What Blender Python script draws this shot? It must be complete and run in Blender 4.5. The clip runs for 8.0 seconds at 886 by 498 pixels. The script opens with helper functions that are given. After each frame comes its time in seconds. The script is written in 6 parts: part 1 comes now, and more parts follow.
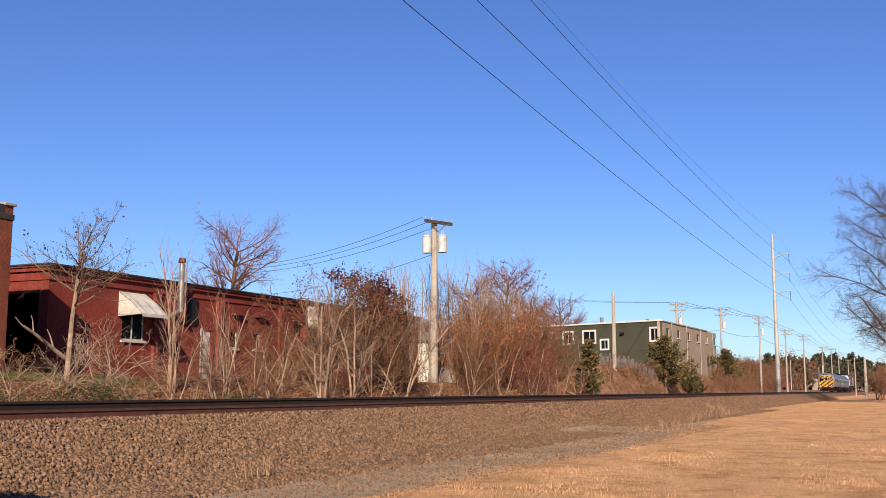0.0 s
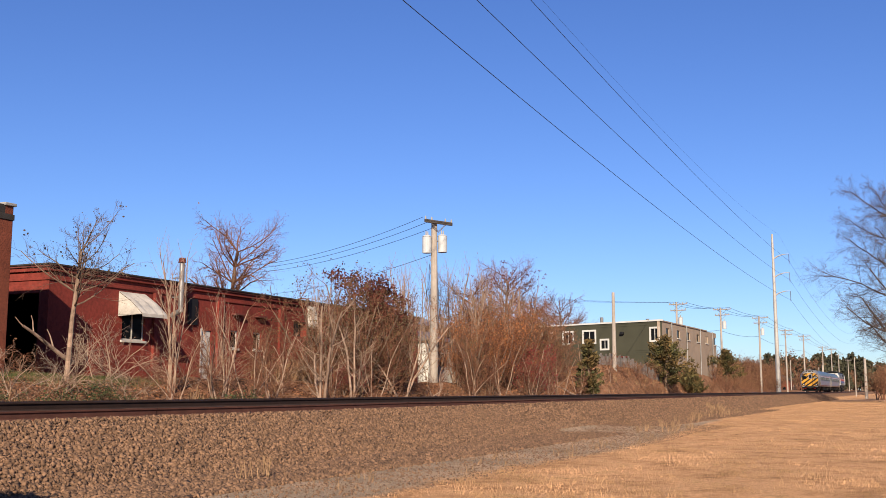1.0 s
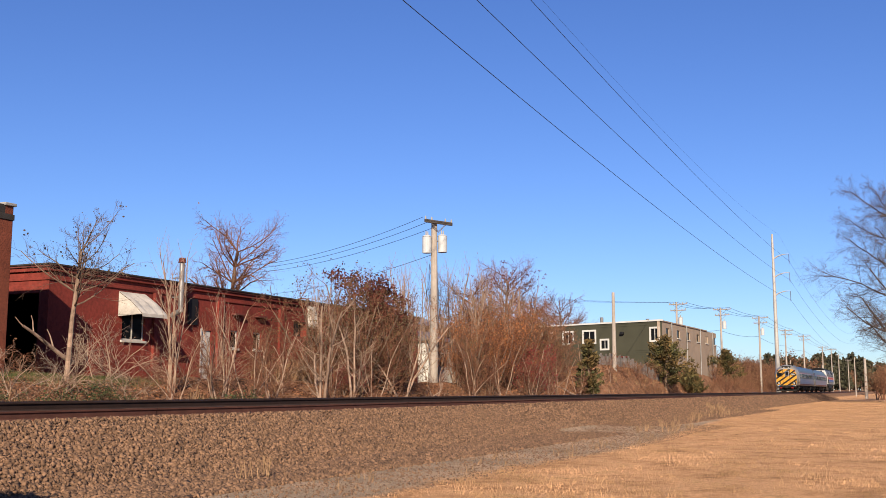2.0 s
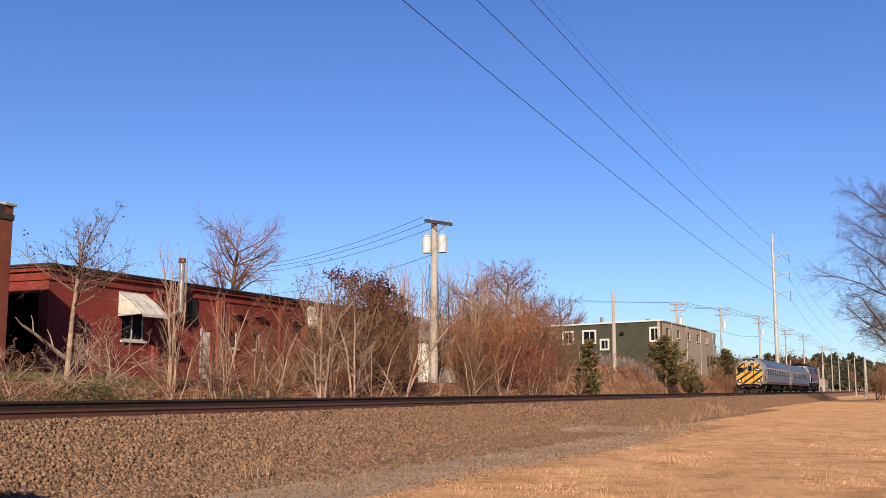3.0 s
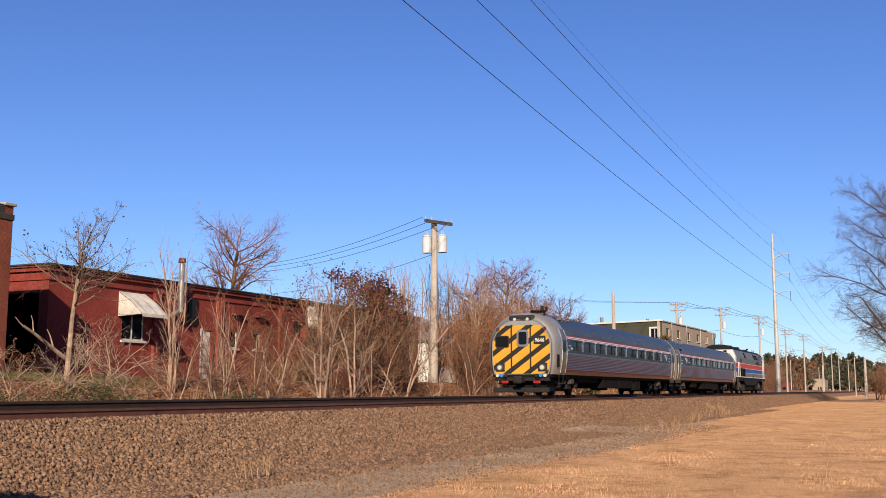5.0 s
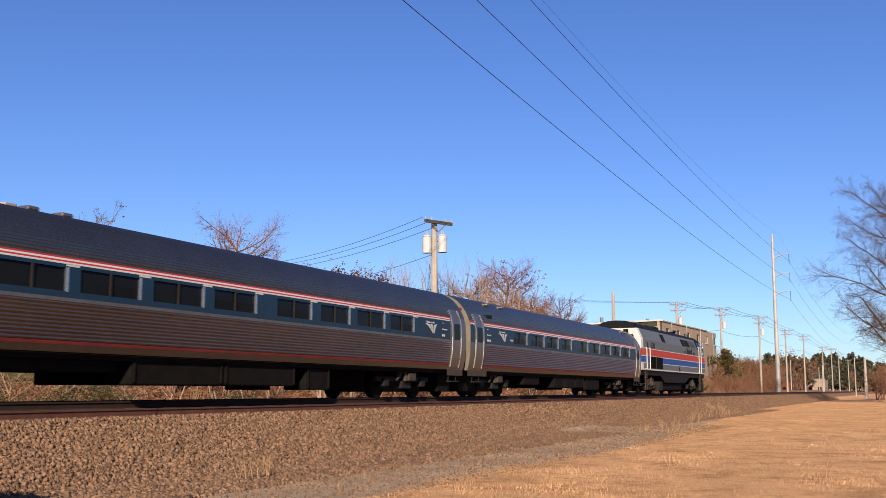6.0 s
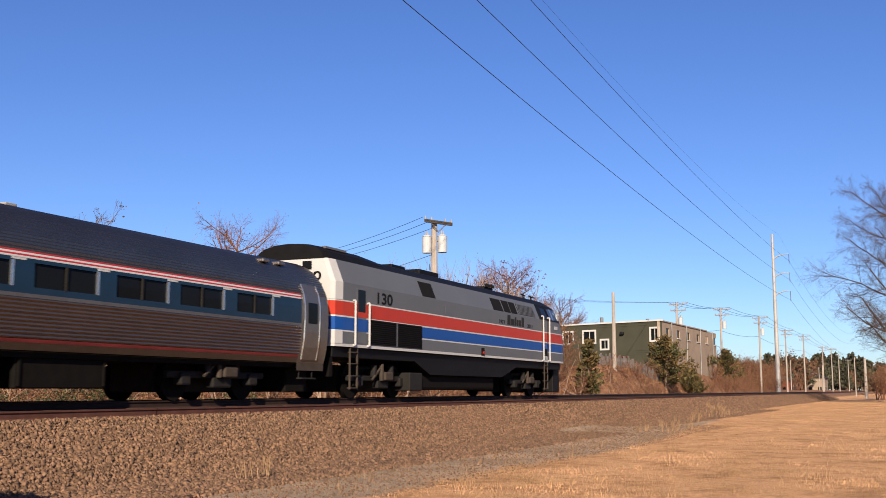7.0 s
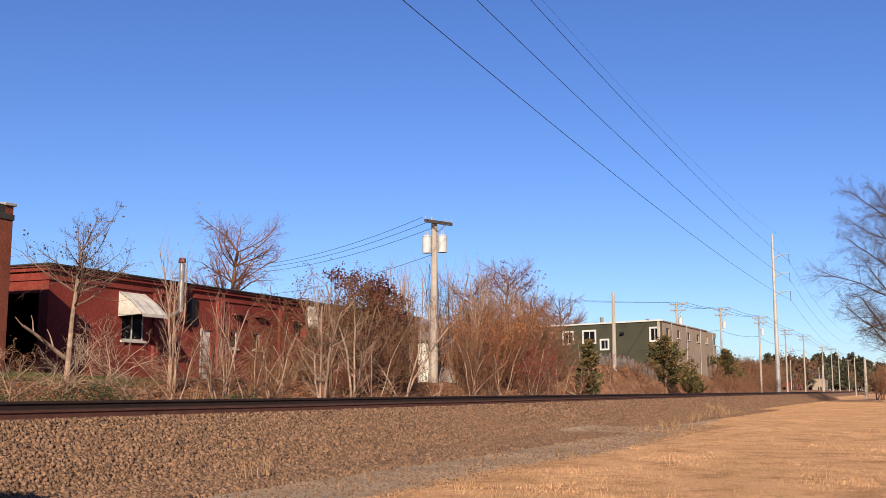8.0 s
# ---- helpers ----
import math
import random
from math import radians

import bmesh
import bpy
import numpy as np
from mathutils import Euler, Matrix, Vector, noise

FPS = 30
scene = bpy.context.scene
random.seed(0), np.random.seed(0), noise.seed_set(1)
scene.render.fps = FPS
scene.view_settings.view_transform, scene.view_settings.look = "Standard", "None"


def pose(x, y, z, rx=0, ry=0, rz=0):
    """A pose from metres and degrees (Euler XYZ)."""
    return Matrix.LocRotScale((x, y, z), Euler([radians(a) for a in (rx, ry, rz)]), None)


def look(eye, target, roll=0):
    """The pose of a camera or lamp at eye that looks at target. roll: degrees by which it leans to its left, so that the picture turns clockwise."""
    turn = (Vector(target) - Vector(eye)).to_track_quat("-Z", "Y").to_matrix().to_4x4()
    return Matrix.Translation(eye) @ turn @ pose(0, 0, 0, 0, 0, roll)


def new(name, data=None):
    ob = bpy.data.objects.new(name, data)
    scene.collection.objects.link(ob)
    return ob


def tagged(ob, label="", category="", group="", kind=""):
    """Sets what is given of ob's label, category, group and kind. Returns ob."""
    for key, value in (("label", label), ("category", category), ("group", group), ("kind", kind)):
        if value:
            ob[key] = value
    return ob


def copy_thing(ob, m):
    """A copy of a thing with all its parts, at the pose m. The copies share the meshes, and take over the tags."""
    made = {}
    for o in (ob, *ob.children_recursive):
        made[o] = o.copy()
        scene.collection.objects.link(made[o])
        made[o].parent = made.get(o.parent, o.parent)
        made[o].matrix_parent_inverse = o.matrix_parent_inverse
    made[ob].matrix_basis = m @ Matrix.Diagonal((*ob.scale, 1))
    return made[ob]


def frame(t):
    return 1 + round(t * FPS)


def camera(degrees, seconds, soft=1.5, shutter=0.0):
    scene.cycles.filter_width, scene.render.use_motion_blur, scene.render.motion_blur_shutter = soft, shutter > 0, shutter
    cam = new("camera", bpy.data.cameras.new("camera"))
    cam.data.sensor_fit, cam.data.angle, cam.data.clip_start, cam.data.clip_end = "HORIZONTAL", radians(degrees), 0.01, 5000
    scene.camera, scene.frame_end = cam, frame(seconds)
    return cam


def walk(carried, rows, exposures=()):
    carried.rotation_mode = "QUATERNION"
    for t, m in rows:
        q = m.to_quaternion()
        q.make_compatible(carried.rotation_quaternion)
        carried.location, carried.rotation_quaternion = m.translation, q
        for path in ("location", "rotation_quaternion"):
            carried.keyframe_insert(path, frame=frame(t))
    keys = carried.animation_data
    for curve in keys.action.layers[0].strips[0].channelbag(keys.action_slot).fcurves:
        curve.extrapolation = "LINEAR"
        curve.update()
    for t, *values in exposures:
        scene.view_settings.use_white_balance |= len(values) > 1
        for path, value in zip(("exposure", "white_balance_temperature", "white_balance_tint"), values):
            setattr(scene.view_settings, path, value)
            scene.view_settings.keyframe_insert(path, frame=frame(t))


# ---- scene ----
EYE = Vector((0.0, 0.0, 1.5))
YAW, PITCH = 1.1479, 0.1351
cam = camera(46.247, 8.0, soft=0.55, shutter=0.05)
AIM = EYE + Vector((math.sin(YAW) * math.cos(PITCH), math.cos(YAW) * math.cos(PITCH), math.sin(PITCH))) * 50
walk(cam, [(0.0, look(EYE, AIM, 0.07)), (8.0, look(EYE, AIM, 0.07))], exposures=[(0.0, 1.06), (8.0, 1.06)])

# ---- light: clear autumn sky, low sun from the train's travel side ----
SUN_TO = Vector((-0.826, -0.334, 0.454)).normalized()
world = bpy.data.worlds.new("sky")
scene.world = world
world.use_nodes = True
wn, wl = world.node_tree.nodes, world.node_tree.links
sky = wn.new("ShaderNodeTexSky")
sky.sky_type, sky.sun_disc = "NISHITA", False
sky.sun_elevation = math.asin(SUN_TO.z)
sky.sun_rotation = math.atan2(SUN_TO.x, SUN_TO.y)
sky.altitude, sky.air_density, sky.dust_density, sky.ozone_density = 300, 1.0, 0.3, 3.0
deep = wn.new("ShaderNodeHueSaturation")
deep.inputs["Hue"].default_value, deep.inputs["Saturation"].default_value = 0.508, 1.10
cool = wn.new("ShaderNodeMix")
cool.data_type, cool.blend_type = "RGBA", "MULTIPLY"
cool.inputs["Factor"].default_value = 1.0
cool.inputs["B"].default_value = (0.79, 0.937, 1.28, 1)
wl.new(sky.outputs[0], deep.inputs["Color"])
wl.new(deep.outputs[0], cool.inputs["A"])
wl.new(cool.outputs["Result"], wn["Background"].inputs[0])
wn["Background"].inputs[1].default_value = 0.05
sun_data = bpy.data.lights.new("sun", "SUN")
sun_data.energy, sun_data.angle, sun_data.color = 4.8, radians(0.53), (1.0, 0.83, 0.635)
sun = new("sun", sun_data)
sun.matrix_world = look((0, 0, 60), Vector((0, 0, 60)) - SUN_TO)


# ---- materials ----
def mat(name, base, rough=0.8, metal=0.0, var=0.25, scale=3.0, fine=40.0, bump=0.0, bump_scale=60.0, spec=0.3, tint=None, stretch=(1, 1, 1), island=0.0, rand=0.0):
    """A surface: base colour varied by a coarse and a fine noise, an optional second tint in patches, and fine relief."""
    m = bpy.data.materials.new(name)
    m.use_nodes = True
    n, l = m.node_tree.nodes, m.node_tree.links
    b = n["Principled BSDF"]
    b.inputs["Roughness"].default_value = rough
    b.inputs["Metallic"].default_value = metal
    b.inputs["Specular IOR Level"].default_value = spec
    tc = n.new("ShaderNodeTexCoord")
    mp = n.new("ShaderNodeMapping")
    mp.inputs["Scale"].default_value = stretch
    l.new(tc.outputs["Object"], mp.inputs[0])
    n1, n2 = n.new("ShaderNodeTexNoise"), n.new("ShaderNodeTexNoise")
    n1.inputs["Scale"].default_value, n2.inputs["Scale"].default_value = scale, fine
    n1.inputs["Detail"].default_value, n2.inputs["Detail"].default_value = 5, 3
    l.new(mp.outputs[0], n1.inputs["Vector"])
    l.new(mp.outputs[0], n2.inputs["Vector"])
    mx = n.new("ShaderNodeMix")
    mx.data_type = "RGBA"
    ramp = n.new("ShaderNodeMapRange")
    ramp.inputs[1].default_value, ramp.inputs[2].default_value = 0.35, 0.65
    l.new(n1.outputs["Fac"], ramp.inputs[0])
    l.new(ramp.outputs[0], mx.inputs["Factor"])
    t2 = tint if tint else tuple(c * (1 - var) for c in base)
    mx.inputs["A"].default_value, mx.inputs["B"].default_value = (*base, 1), (*t2, 1)
    hv = n.new("ShaderNodeHueSaturation")
    l.new(mx.outputs["Result"], hv.inputs["Color"])
    mr = n.new("ShaderNodeMapRange")
    mr.inputs[1].default_value, mr.inputs[2].default_value = 0.3, 0.7
    mr.inputs[3].default_value, mr.inputs[4].default_value = 1 - var * 0.7, 1 + var * 0.5
    l.new(n2.outputs["Fac"], mr.inputs[0])
    val = mr.outputs[0]
    if island or rand:
        src = n.new("ShaderNodeNewGeometry").outputs["Random Per Island"] if island else n.new("ShaderNodeObjectInfo").outputs["Random"]
        k = island or rand
        m2 = n.new("ShaderNodeMapRange")
        m2.inputs[3].default_value, m2.inputs[4].default_value = 1 - k, 1 + k
        l.new(src, m2.inputs[0])
        mu = n.new("ShaderNodeMath")
        mu.operation = "MULTIPLY"
        l.new(val, mu.inputs[0])
        l.new(m2.outputs[0], mu.inputs[1])
        val = mu.outputs[0]
    l.new(val, hv.inputs["Value"])
    l.new(hv.outputs[0], b.inputs["Base Color"])
    if bump:
        n3 = n.new("ShaderNodeTexNoise")
        n3.inputs["Scale"].default_value, n3.inputs["Detail"].default_value = bump_scale, 4
        l.new(mp.outputs[0], n3.inputs["Vector"])
        bp = n.new("ShaderNodeBump")
        bp.inputs["Strength"].default_value, bp.inputs["Distance"].default_value = bump, 0.03
        l.new(n3.outputs["Fac"], bp.inputs["Height"])
        l.new(bp.outputs[0], b.inputs["Normal"])
    return m


RED_WALL = mat("red_painted_brick", (0.170, 0.0272, 0.0185), 0.85, var=0.35, scale=0.55, fine=7, bump=0.3, bump_scale=14)
CREAM = mat("cream_paint", (0.421, 0.407, 0.366), 0.7, var=0.12)
DARK = mat("near_black_fill", (0.00814, 0.00814, 0.00879), 0.6, var=0.2)
GREEN_WALL = mat("olive_siding", (0.0489, 0.0489, 0.0312), 0.8, var=0.15, scale=0.5)
BEIGE_WALL = mat("tan_block_wall", (0.271, 0.211, 0.159), 0.9, var=0.15, scale=0.6, bump=0.2)
WOOD_POLE = mat("weathered_pole_wood", (0.312, 0.271, 0.234), 0.9, var=0.3, scale=2, stretch=(1, 1, 0.1), bump=0.4)
STEEL_POLE = mat("pale_steel_pole", (0.353, 0.339, 0.319), 0.6, metal=0.2, var=0.15)
TRANSF = mat("pale_grey_enamel", (0.373, 0.387, 0.393), 0.5, var=0.1)
CABLE = mat("black_cable", (0.0136, 0.0136, 0.015), 0.6, var=0.1)
RAIL_SIDE = mat("rusty_rail", (0.0231, 0.0102, 0.00679), 0.85, var=0.35, scale=4, fine=60, bump=0.3)
RUST_RED = mat("sunlit_red_rust", (0.0914, 0.0348, 0.0235), 0.85, var=0.3, scale=3, fine=50, bump=0.3)
RUST_ORANGE = mat("bright_rust", (0.148, 0.0452, 0.0261), 0.9, var=0.4, scale=5, rand=0.5)
RAIL_TOP = mat("polished_rail_head", (0.385, 0.368, 0.359), 0.25, metal=1.0, var=0.15)
TIE = mat("creosoted_tie_wood", (0.0339, 0.0163, 0.0109), 0.92, var=0.35, scale=3, stretch=(6, 1, 1), bump=0.5, rand=0.25)
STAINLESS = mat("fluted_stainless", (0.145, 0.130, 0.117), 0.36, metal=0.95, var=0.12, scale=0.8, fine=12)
# warmer, brighter base: the sunlit ballast's reflection is put into the colour
STAINLESS_LOW = mat("warm_tinted_stainless", (0.248, 0.184, 0.137), 0.3, metal=0.9, var=0.15, scale=0.7, fine=10, stretch=(0.3, 1, 1))
BLUE_BAND = mat("blue_band_paint", (0.00475, 0.0218, 0.0461), 0.45, var=0.12)
RED_LINE = mat("red_stripe_paint", (0.285, 0.0238, 0.0271), 0.45, var=0.12)
WHITE_LINE = mat("white_stripe_paint", (0.393, 0.39, 0.38), 0.45, var=0.06)
# base taken near black: carries the shade under the cars in its colour
UNDER = mat("near_black_underframe", (0.00577, 0.00475, 0.00407), 0.85, var=0.4, scale=4, spec=0.1)
LOCO_GREY = mat("silver_grey_paint", (0.0848, 0.0905, 0.0983), 0.5, var=0.08, scale=0.6)
LOCO_RED = mat("vermilion_stripe", (0.339, 0.0244, 0.00814), 0.5, var=0.06)
LOCO_BLUE = mat("royal_blue_stripe", (0.00136, 0.0489, 0.224), 0.5, var=0.06)
LOCO_BLACK = mat("black_roof_paint", (0.00611, 0.00577, 0.00611), 0.6, var=0.25, spec=0.1)
YELLOW = mat("safety_yellow", (0.421, 0.204, 0.0136), 0.55, var=0.15, scale=1.2)
SILL_RED = mat("worn_red_sill_paint", (0.15, 0.019, 0.019), 0.6, var=0.3, scale=1.5)
ARM_WOOD = mat("dark_crossarm_wood", (0.0611, 0.0509, 0.0441), 0.9, var=0.3)
GLASS = mat("dark_window_glass", (0.00679, 0.00746, 0.00879), 0.12, var=0.05, spec=0.05)


# ---- mesh helpers ----
def part(name, bm, material, parent=None, label="", smooth=False):
    me = bpy.data.meshes.new(name)
    if isinstance(bm, tuple):
        v, f = bm
        me.from_pydata([tuple(p) for p in v], [], [tuple(int(i) for i in q) for q in f])
    else:
        bmesh.ops.recalc_face_normals(bm, faces=bm.faces)
        bm.to_mesh(me)
        bm.free()
    for m in (material if isinstance(material, (list, tuple)) else [material]):
        me.materials.append(m)
    if smooth:
        me.polygons.foreach_set("use_smooth", [True] * len(me.polygons))
    ob = new(name, me)
    if parent is not None:
        ob.parent = parent
    if label:
        ob["label"] = label
    return ob


def empty(name, m, label, category, group="", kind=""):
    ob = new(name)
    ob.matrix_world = m
    return tagged(ob, label, category, group, kind)


def box(bm, x0, x1, y0, y1, z0, z1, bevel=0.0, mat_index=0):
    g = bmesh.ops.create_cube(bm, size=1.0, matrix=Matrix.LocRotScale(((x0 + x1) / 2, (y0 + y1) / 2, (z0 + z1) / 2), None, (abs(x1 - x0), abs(y1 - y0), abs(z1 - z0))))
    if bevel:
        es = {e for v in g["verts"] for e in v.link_edges}
        bmesh.ops.bevel(bm, geom=list(es), offset=bevel, segments=2, profile=0.5, affect="EDGES")
    return bm


def boxbm(*a, bevel=0.0):
    return box(bmesh.new(), *a, bevel=bevel)


def tube(bm, p, q, r0, r1, n=8, caps=True):
    p, q = Vector(p), Vector(q)
    d = q - p
    m = Matrix.Translation((p + q) / 2) @ d.to_track_quat("Z", "Y").to_matrix().to_4x4()
    bmesh.ops.create_cone(bm, cap_ends=caps, segments=n, radius1=r0, radius2=r1, depth=d.length, matrix=m)
    return bm


def tubebm(p, q, r0, r1, n=8):
    return tube(bmesh.new(), p, q, r0, r1, n)


def sweep(profile, xs, closed=False):
    """A surface of the (y, z) profile drawn along the x stations; a station is (x, scale_y, shift_z, scale_z)."""
    v, f = [], []
    k = len(profile)
    for x, sy, dz, sz in xs:
        v += [(x, y * sy, z * sz + dz) for y, z in profile]
    for i in range(len(xs) - 1):
        for j in range(k if closed else k - 1):
            a, b = i * k + j, i * k + (j + 1) % k
            f.append((a, b, b + k, a + k))
    return v, f

# ---- ground ----
TRACK_Y, RAIL_Z, CAR_Z = 15.894, 1.26, 1.0956


def sstep(a, b, x):
    t = np.clip((np.asarray(x, float) - a) / (b - a), 0, 1)
    return t * t * (3 - 2 * t)


def wob(x, y, s, k=0.0):
    return np.sin(x * 1.7 * s + 1.3 + k) * np.cos(y * 2.1 * s + 0.4 + k) * 0.5 + np.sin(x * 0.63 * s - y * 0.91 * s + 2 + k) * 0.5


def bank_height(x):
    """Height of the bank behind the track along it."""
    return 1.9 + 1.4 * sstep(60, 80, x) - 1.7 * sstep(120, 175, x)


def ground_z(x, y):
    x, y = np.asarray(x, float), np.asarray(y, float)
    d = y - TRACK_Y
    bed = 0.93 * np.clip(1 - (np.abs(d) - 1.7) / 2.7, 0, 1) + 0.09 * (1 - sstep(1.1, 1.4, np.abs(d)))
    top = 9.5 - 3.8 * sstep(62, 76, x) + 3.0 * sstep(122, 160, x)
    far = bank_height(x) * sstep(3.0, top, d) + 0.30 * sstep(1.5, 3.5, d) * (1 - sstep(4.5, 7.5, d))
    lawn = 0.05 * wob(x, y, 0.25) * sstep(0, 4, np.abs(x) + np.abs(y))
    z = np.where(d < 0, bed + lawn * (1 - sstep(7, 10, y)), np.maximum(bed, far))
    z = z + np.where(d > 3.5, 0.10 * wob(x, y, 0.9, 1.0) + 0.05 * wob(x, y, 2.6), 0) * sstep(2.6, 4.5, d)
    return z


def grass_edge(x):
    return np.interp(x, [0, 12, 18, 21, 26, 36, 45, 69, 120, 200], [6.6, 6.95, 7.45, 7.3, 7.0, 7.6, 8.3, 10.6, 12.8, 13.4])


def ground_material():
    m = bpy.data.materials.new("ground_cover")
    m.use_nodes = True
    n, l = m.node_tree.nodes, m.node_tree.links
    b = n["Principled BSDF"]
    b.inputs["Roughness"].default_value, b.inputs["Specular IOR Level"].default_value = 0.95, 0.1
    geo = n.new("ShaderNodeNewGeometry")
    at = n.new("ShaderNodeVertexColor")
    at.layer_name = "cover"
    sep = n.new("ShaderNodeSeparateColor")
    l.new(at.outputs["Color"], sep.inputs[0])

    def nz(scale, detail=6, rough=0.6):
        q = n.new("ShaderNodeTexNoise")
        q.inputs["Scale"].default_value, q.inputs["Detail"].default_value, q.inputs["Roughness"].default_value = scale, detail, rough
        l.new(geo.outputs["Position"], q.inputs["Vector"])
        return q.outputs["Fac"]

    def ramp(src, stops):
        r = n.new("ShaderNodeValToRGB")
        e = r.color_ramp.elements
        while len(e) < len(stops):
            e.new(0.5)
        for el, (p, c) in zip(e, stops):
            el.position, el.color = p, (*c, 1)
        l.new(src, r.inputs[0])
        return r.outputs[0]

    def mix(f, a, c, kind="MIX"):
        q = n.new("ShaderNodeMix")
        q.data_type, q.blend_type = "RGBA", kind
        if isinstance(f, float):
            q.inputs["Factor"].default_value = f
        else:
            l.new(f, q.inputs["Factor"])
        l.new(a, q.inputs["A"])
        l.new(c, q.inputs["B"])
        return q.outputs["Result"]

    def edge(chan, amount=0.5, scale=1.2):
        """The mask with its border frayed by noise."""
        a = n.new("ShaderNodeMath")
        a.operation = "MULTIPLY_ADD"
        l.new(nz(scale, 8, 0.7), a.inputs[0])
        a.inputs[1].default_value = amount
        l.new(sep.outputs[chan], a.inputs[2])
        r = n.new("ShaderNodeMapRange")
        r.inputs[1].default_value, r.inputs[2].default_value = 0.5 + amount * 0.5 - 0.12, 0.5 + amount * 0.5 + 0.12
        l.new(a.outputs[0], r.inputs[0])
        return r.outputs[0]

    grass = ramp(nz(0.8, 9, 0.78), [(0.30, (0.11, 0.055, 0.026)), (0.42, (0.36, 0.195, 0.093)), (0.56, (0.57, 0.33, 0.172)), (0.70, (0.19, 0.135, 0.052))])
    grass = mix(0.55, grass, ramp(nz(22, 4, 0.7), [(0.3, (0.35, 0.33, 0.3)), (0.6, (1, 1, 1))]), "MULTIPLY")
    gravel = mix(0.6, ramp(nz(0.5, 8), [(0.33, (0.22, 0.166, 0.115)), (0.5, (0.31, 0.232, 0.16)), (0.67, (0.42, 0.295, 0.20))]), ramp(nz(30, 5, 0.8), [(0.3, (0.62, 0.6, 0.58)), (0.6, (1, 1, 1))]), "MULTIPLY")
    vor = n.new("ShaderNodeTexVoronoi")
    vor.inputs["Scale"].default_value = 14
    l.new(geo.outputs["Position"], vor.inputs["Vector"])
    stone = mix(0.75, ramp(nz(0.6, 6), [(0.35, (0.18, 0.105, 0.063)), (0.65, (0.25, 0.148, 0.09))]), ramp(vor.outputs["Distance"], [(0.1, (1, 1, 1)), (0.75, (0.45, 0.44, 0.43))]), "MULTIPLY")
    litter = mix(0.5, ramp(nz(1.1, 9, 0.75), [(0.32, (0.085, 0.045, 0.026)), (0.5, (0.20, 0.105, 0.060)), (0.68, (0.33, 0.185, 0.108))]), ramp(nz(16, 5, 0.8), [(0.35, (0.35, 0.32, 0.3)), (0.62, (1, 1, 1))]), "MULTIPLY")
    col = mix(edge("Red", 1.0, 1.3), gravel, grass)
    col = mix(edge("Green", 0.9, 1.7), col, stone)
    col = mix(edge("Blue", 0.3, 1.0), col, litter)
    l.new(col, b.inputs["Base Color"])
    bp = n.new("ShaderNodeBump")
    bp.inputs["Strength"].default_value, bp.inputs["Distance"].default_value = 0.9, 0.06
    l.new(nz(11, 8, 0.8), bp.inputs["Height"])
    l.new(bp.outputs[0], b.inputs["Normal"])
    return m


def graded(lo, hi, step, reach, grow=1.25):
    a = list(np.arange(lo, hi + 1e-6, step))
    s, x = step, a[-1]
    while x < reach:
        s *= grow
        x += s
        a.append(x)
    s, x, low = step, a[0], []
    while x > -reach:
        s *= grow
        x -= s
        low.append(x)
    return np.array(low[::-1] + a)


def make_ground():
    xs, ys = graded(-5, 110, 0.6, 3500), graded(-6, 34, 0.25, 3500)
    gx, gy = np.meshgrid(xs, ys, indexing="ij")
    gz = ground_z(gx, gy)
    v = np.stack([gx.ravel(), gy.ravel(), gz.ravel()], 1)
    nx, ny = len(xs), len(ys)
    i, j = np.meshgrid(np.arange(nx - 1), np.arange(ny - 1), indexing="ij")
    a = (i * ny + j).ravel()
    f = np.stack([a, a + ny, a + ny + 1, a + 1], 1)
    ob = part("ground", (v.tolist(), f.tolist()), ground_material(), smooth=True)
    lay = ob.data.color_attributes.new("cover", "FLOAT_COLOR", "POINT")
    d = v[:, 1] - TRACK_Y
    red = sstep(-1.3, 1.3, grass_edge(v[:, 0]) - v[:, 1])
    toe = np.interp(v[:, 0], [0, 12, 18, 22, 29, 38, 46, 56, 70, 130], [8.9, 9.4, 11.0, 11.5, 12.2, 12.4, 10.8, 10.0, 10.7, 12.6])
    grn = sstep(-1.4, 1.4, v[:, 1] - toe) * (d < 2.6)
    blu = sstep(2.2, 3.0, d)
    c = np.stack([red, grn, blu, np.ones_like(red)], 1).astype(np.float32)
    lay.data.foreach_set("color", c.ravel())
    return tagged(ob, "dry autumn grass, gravel verge and stone ballast ground", "ground", kind="structure")


make_ground()


# ---- track ----
def make_track():
    x0, x1 = -140.0, 420.0
    prof = [(-0.075, -0.175), (0.075, -0.175), (0.075, -0.16), (0.012, -0.13), (0.012, -0.045), (0.037, -0.03), (0.037, -0.004), (0.030, 0.0), (-0.030, 0.0), (-0.037, -0.004), (-0.037, -0.03), (-0.012, -0.045), (-0.012, -0.13), (-0.075, -0.16)]
    track = empty("railway_track", pose(0, TRACK_Y, RAIL_Z), "rusty steel rails on dark timber ties in brown ballast", "railway track", kind="structure")
    for s in (-1, 1):
        v, f = sweep([(y + s * 0.755, z) for y, z in prof], [(x0, 1, 0, 1), (x1, 1, 0, 1)], closed=True)
        r = part("rail", (v, f), [RAIL_SIDE, RAIL_TOP], track)
        r.data.polygons[7].material_index = 1
    return track


TRACK = make_track()


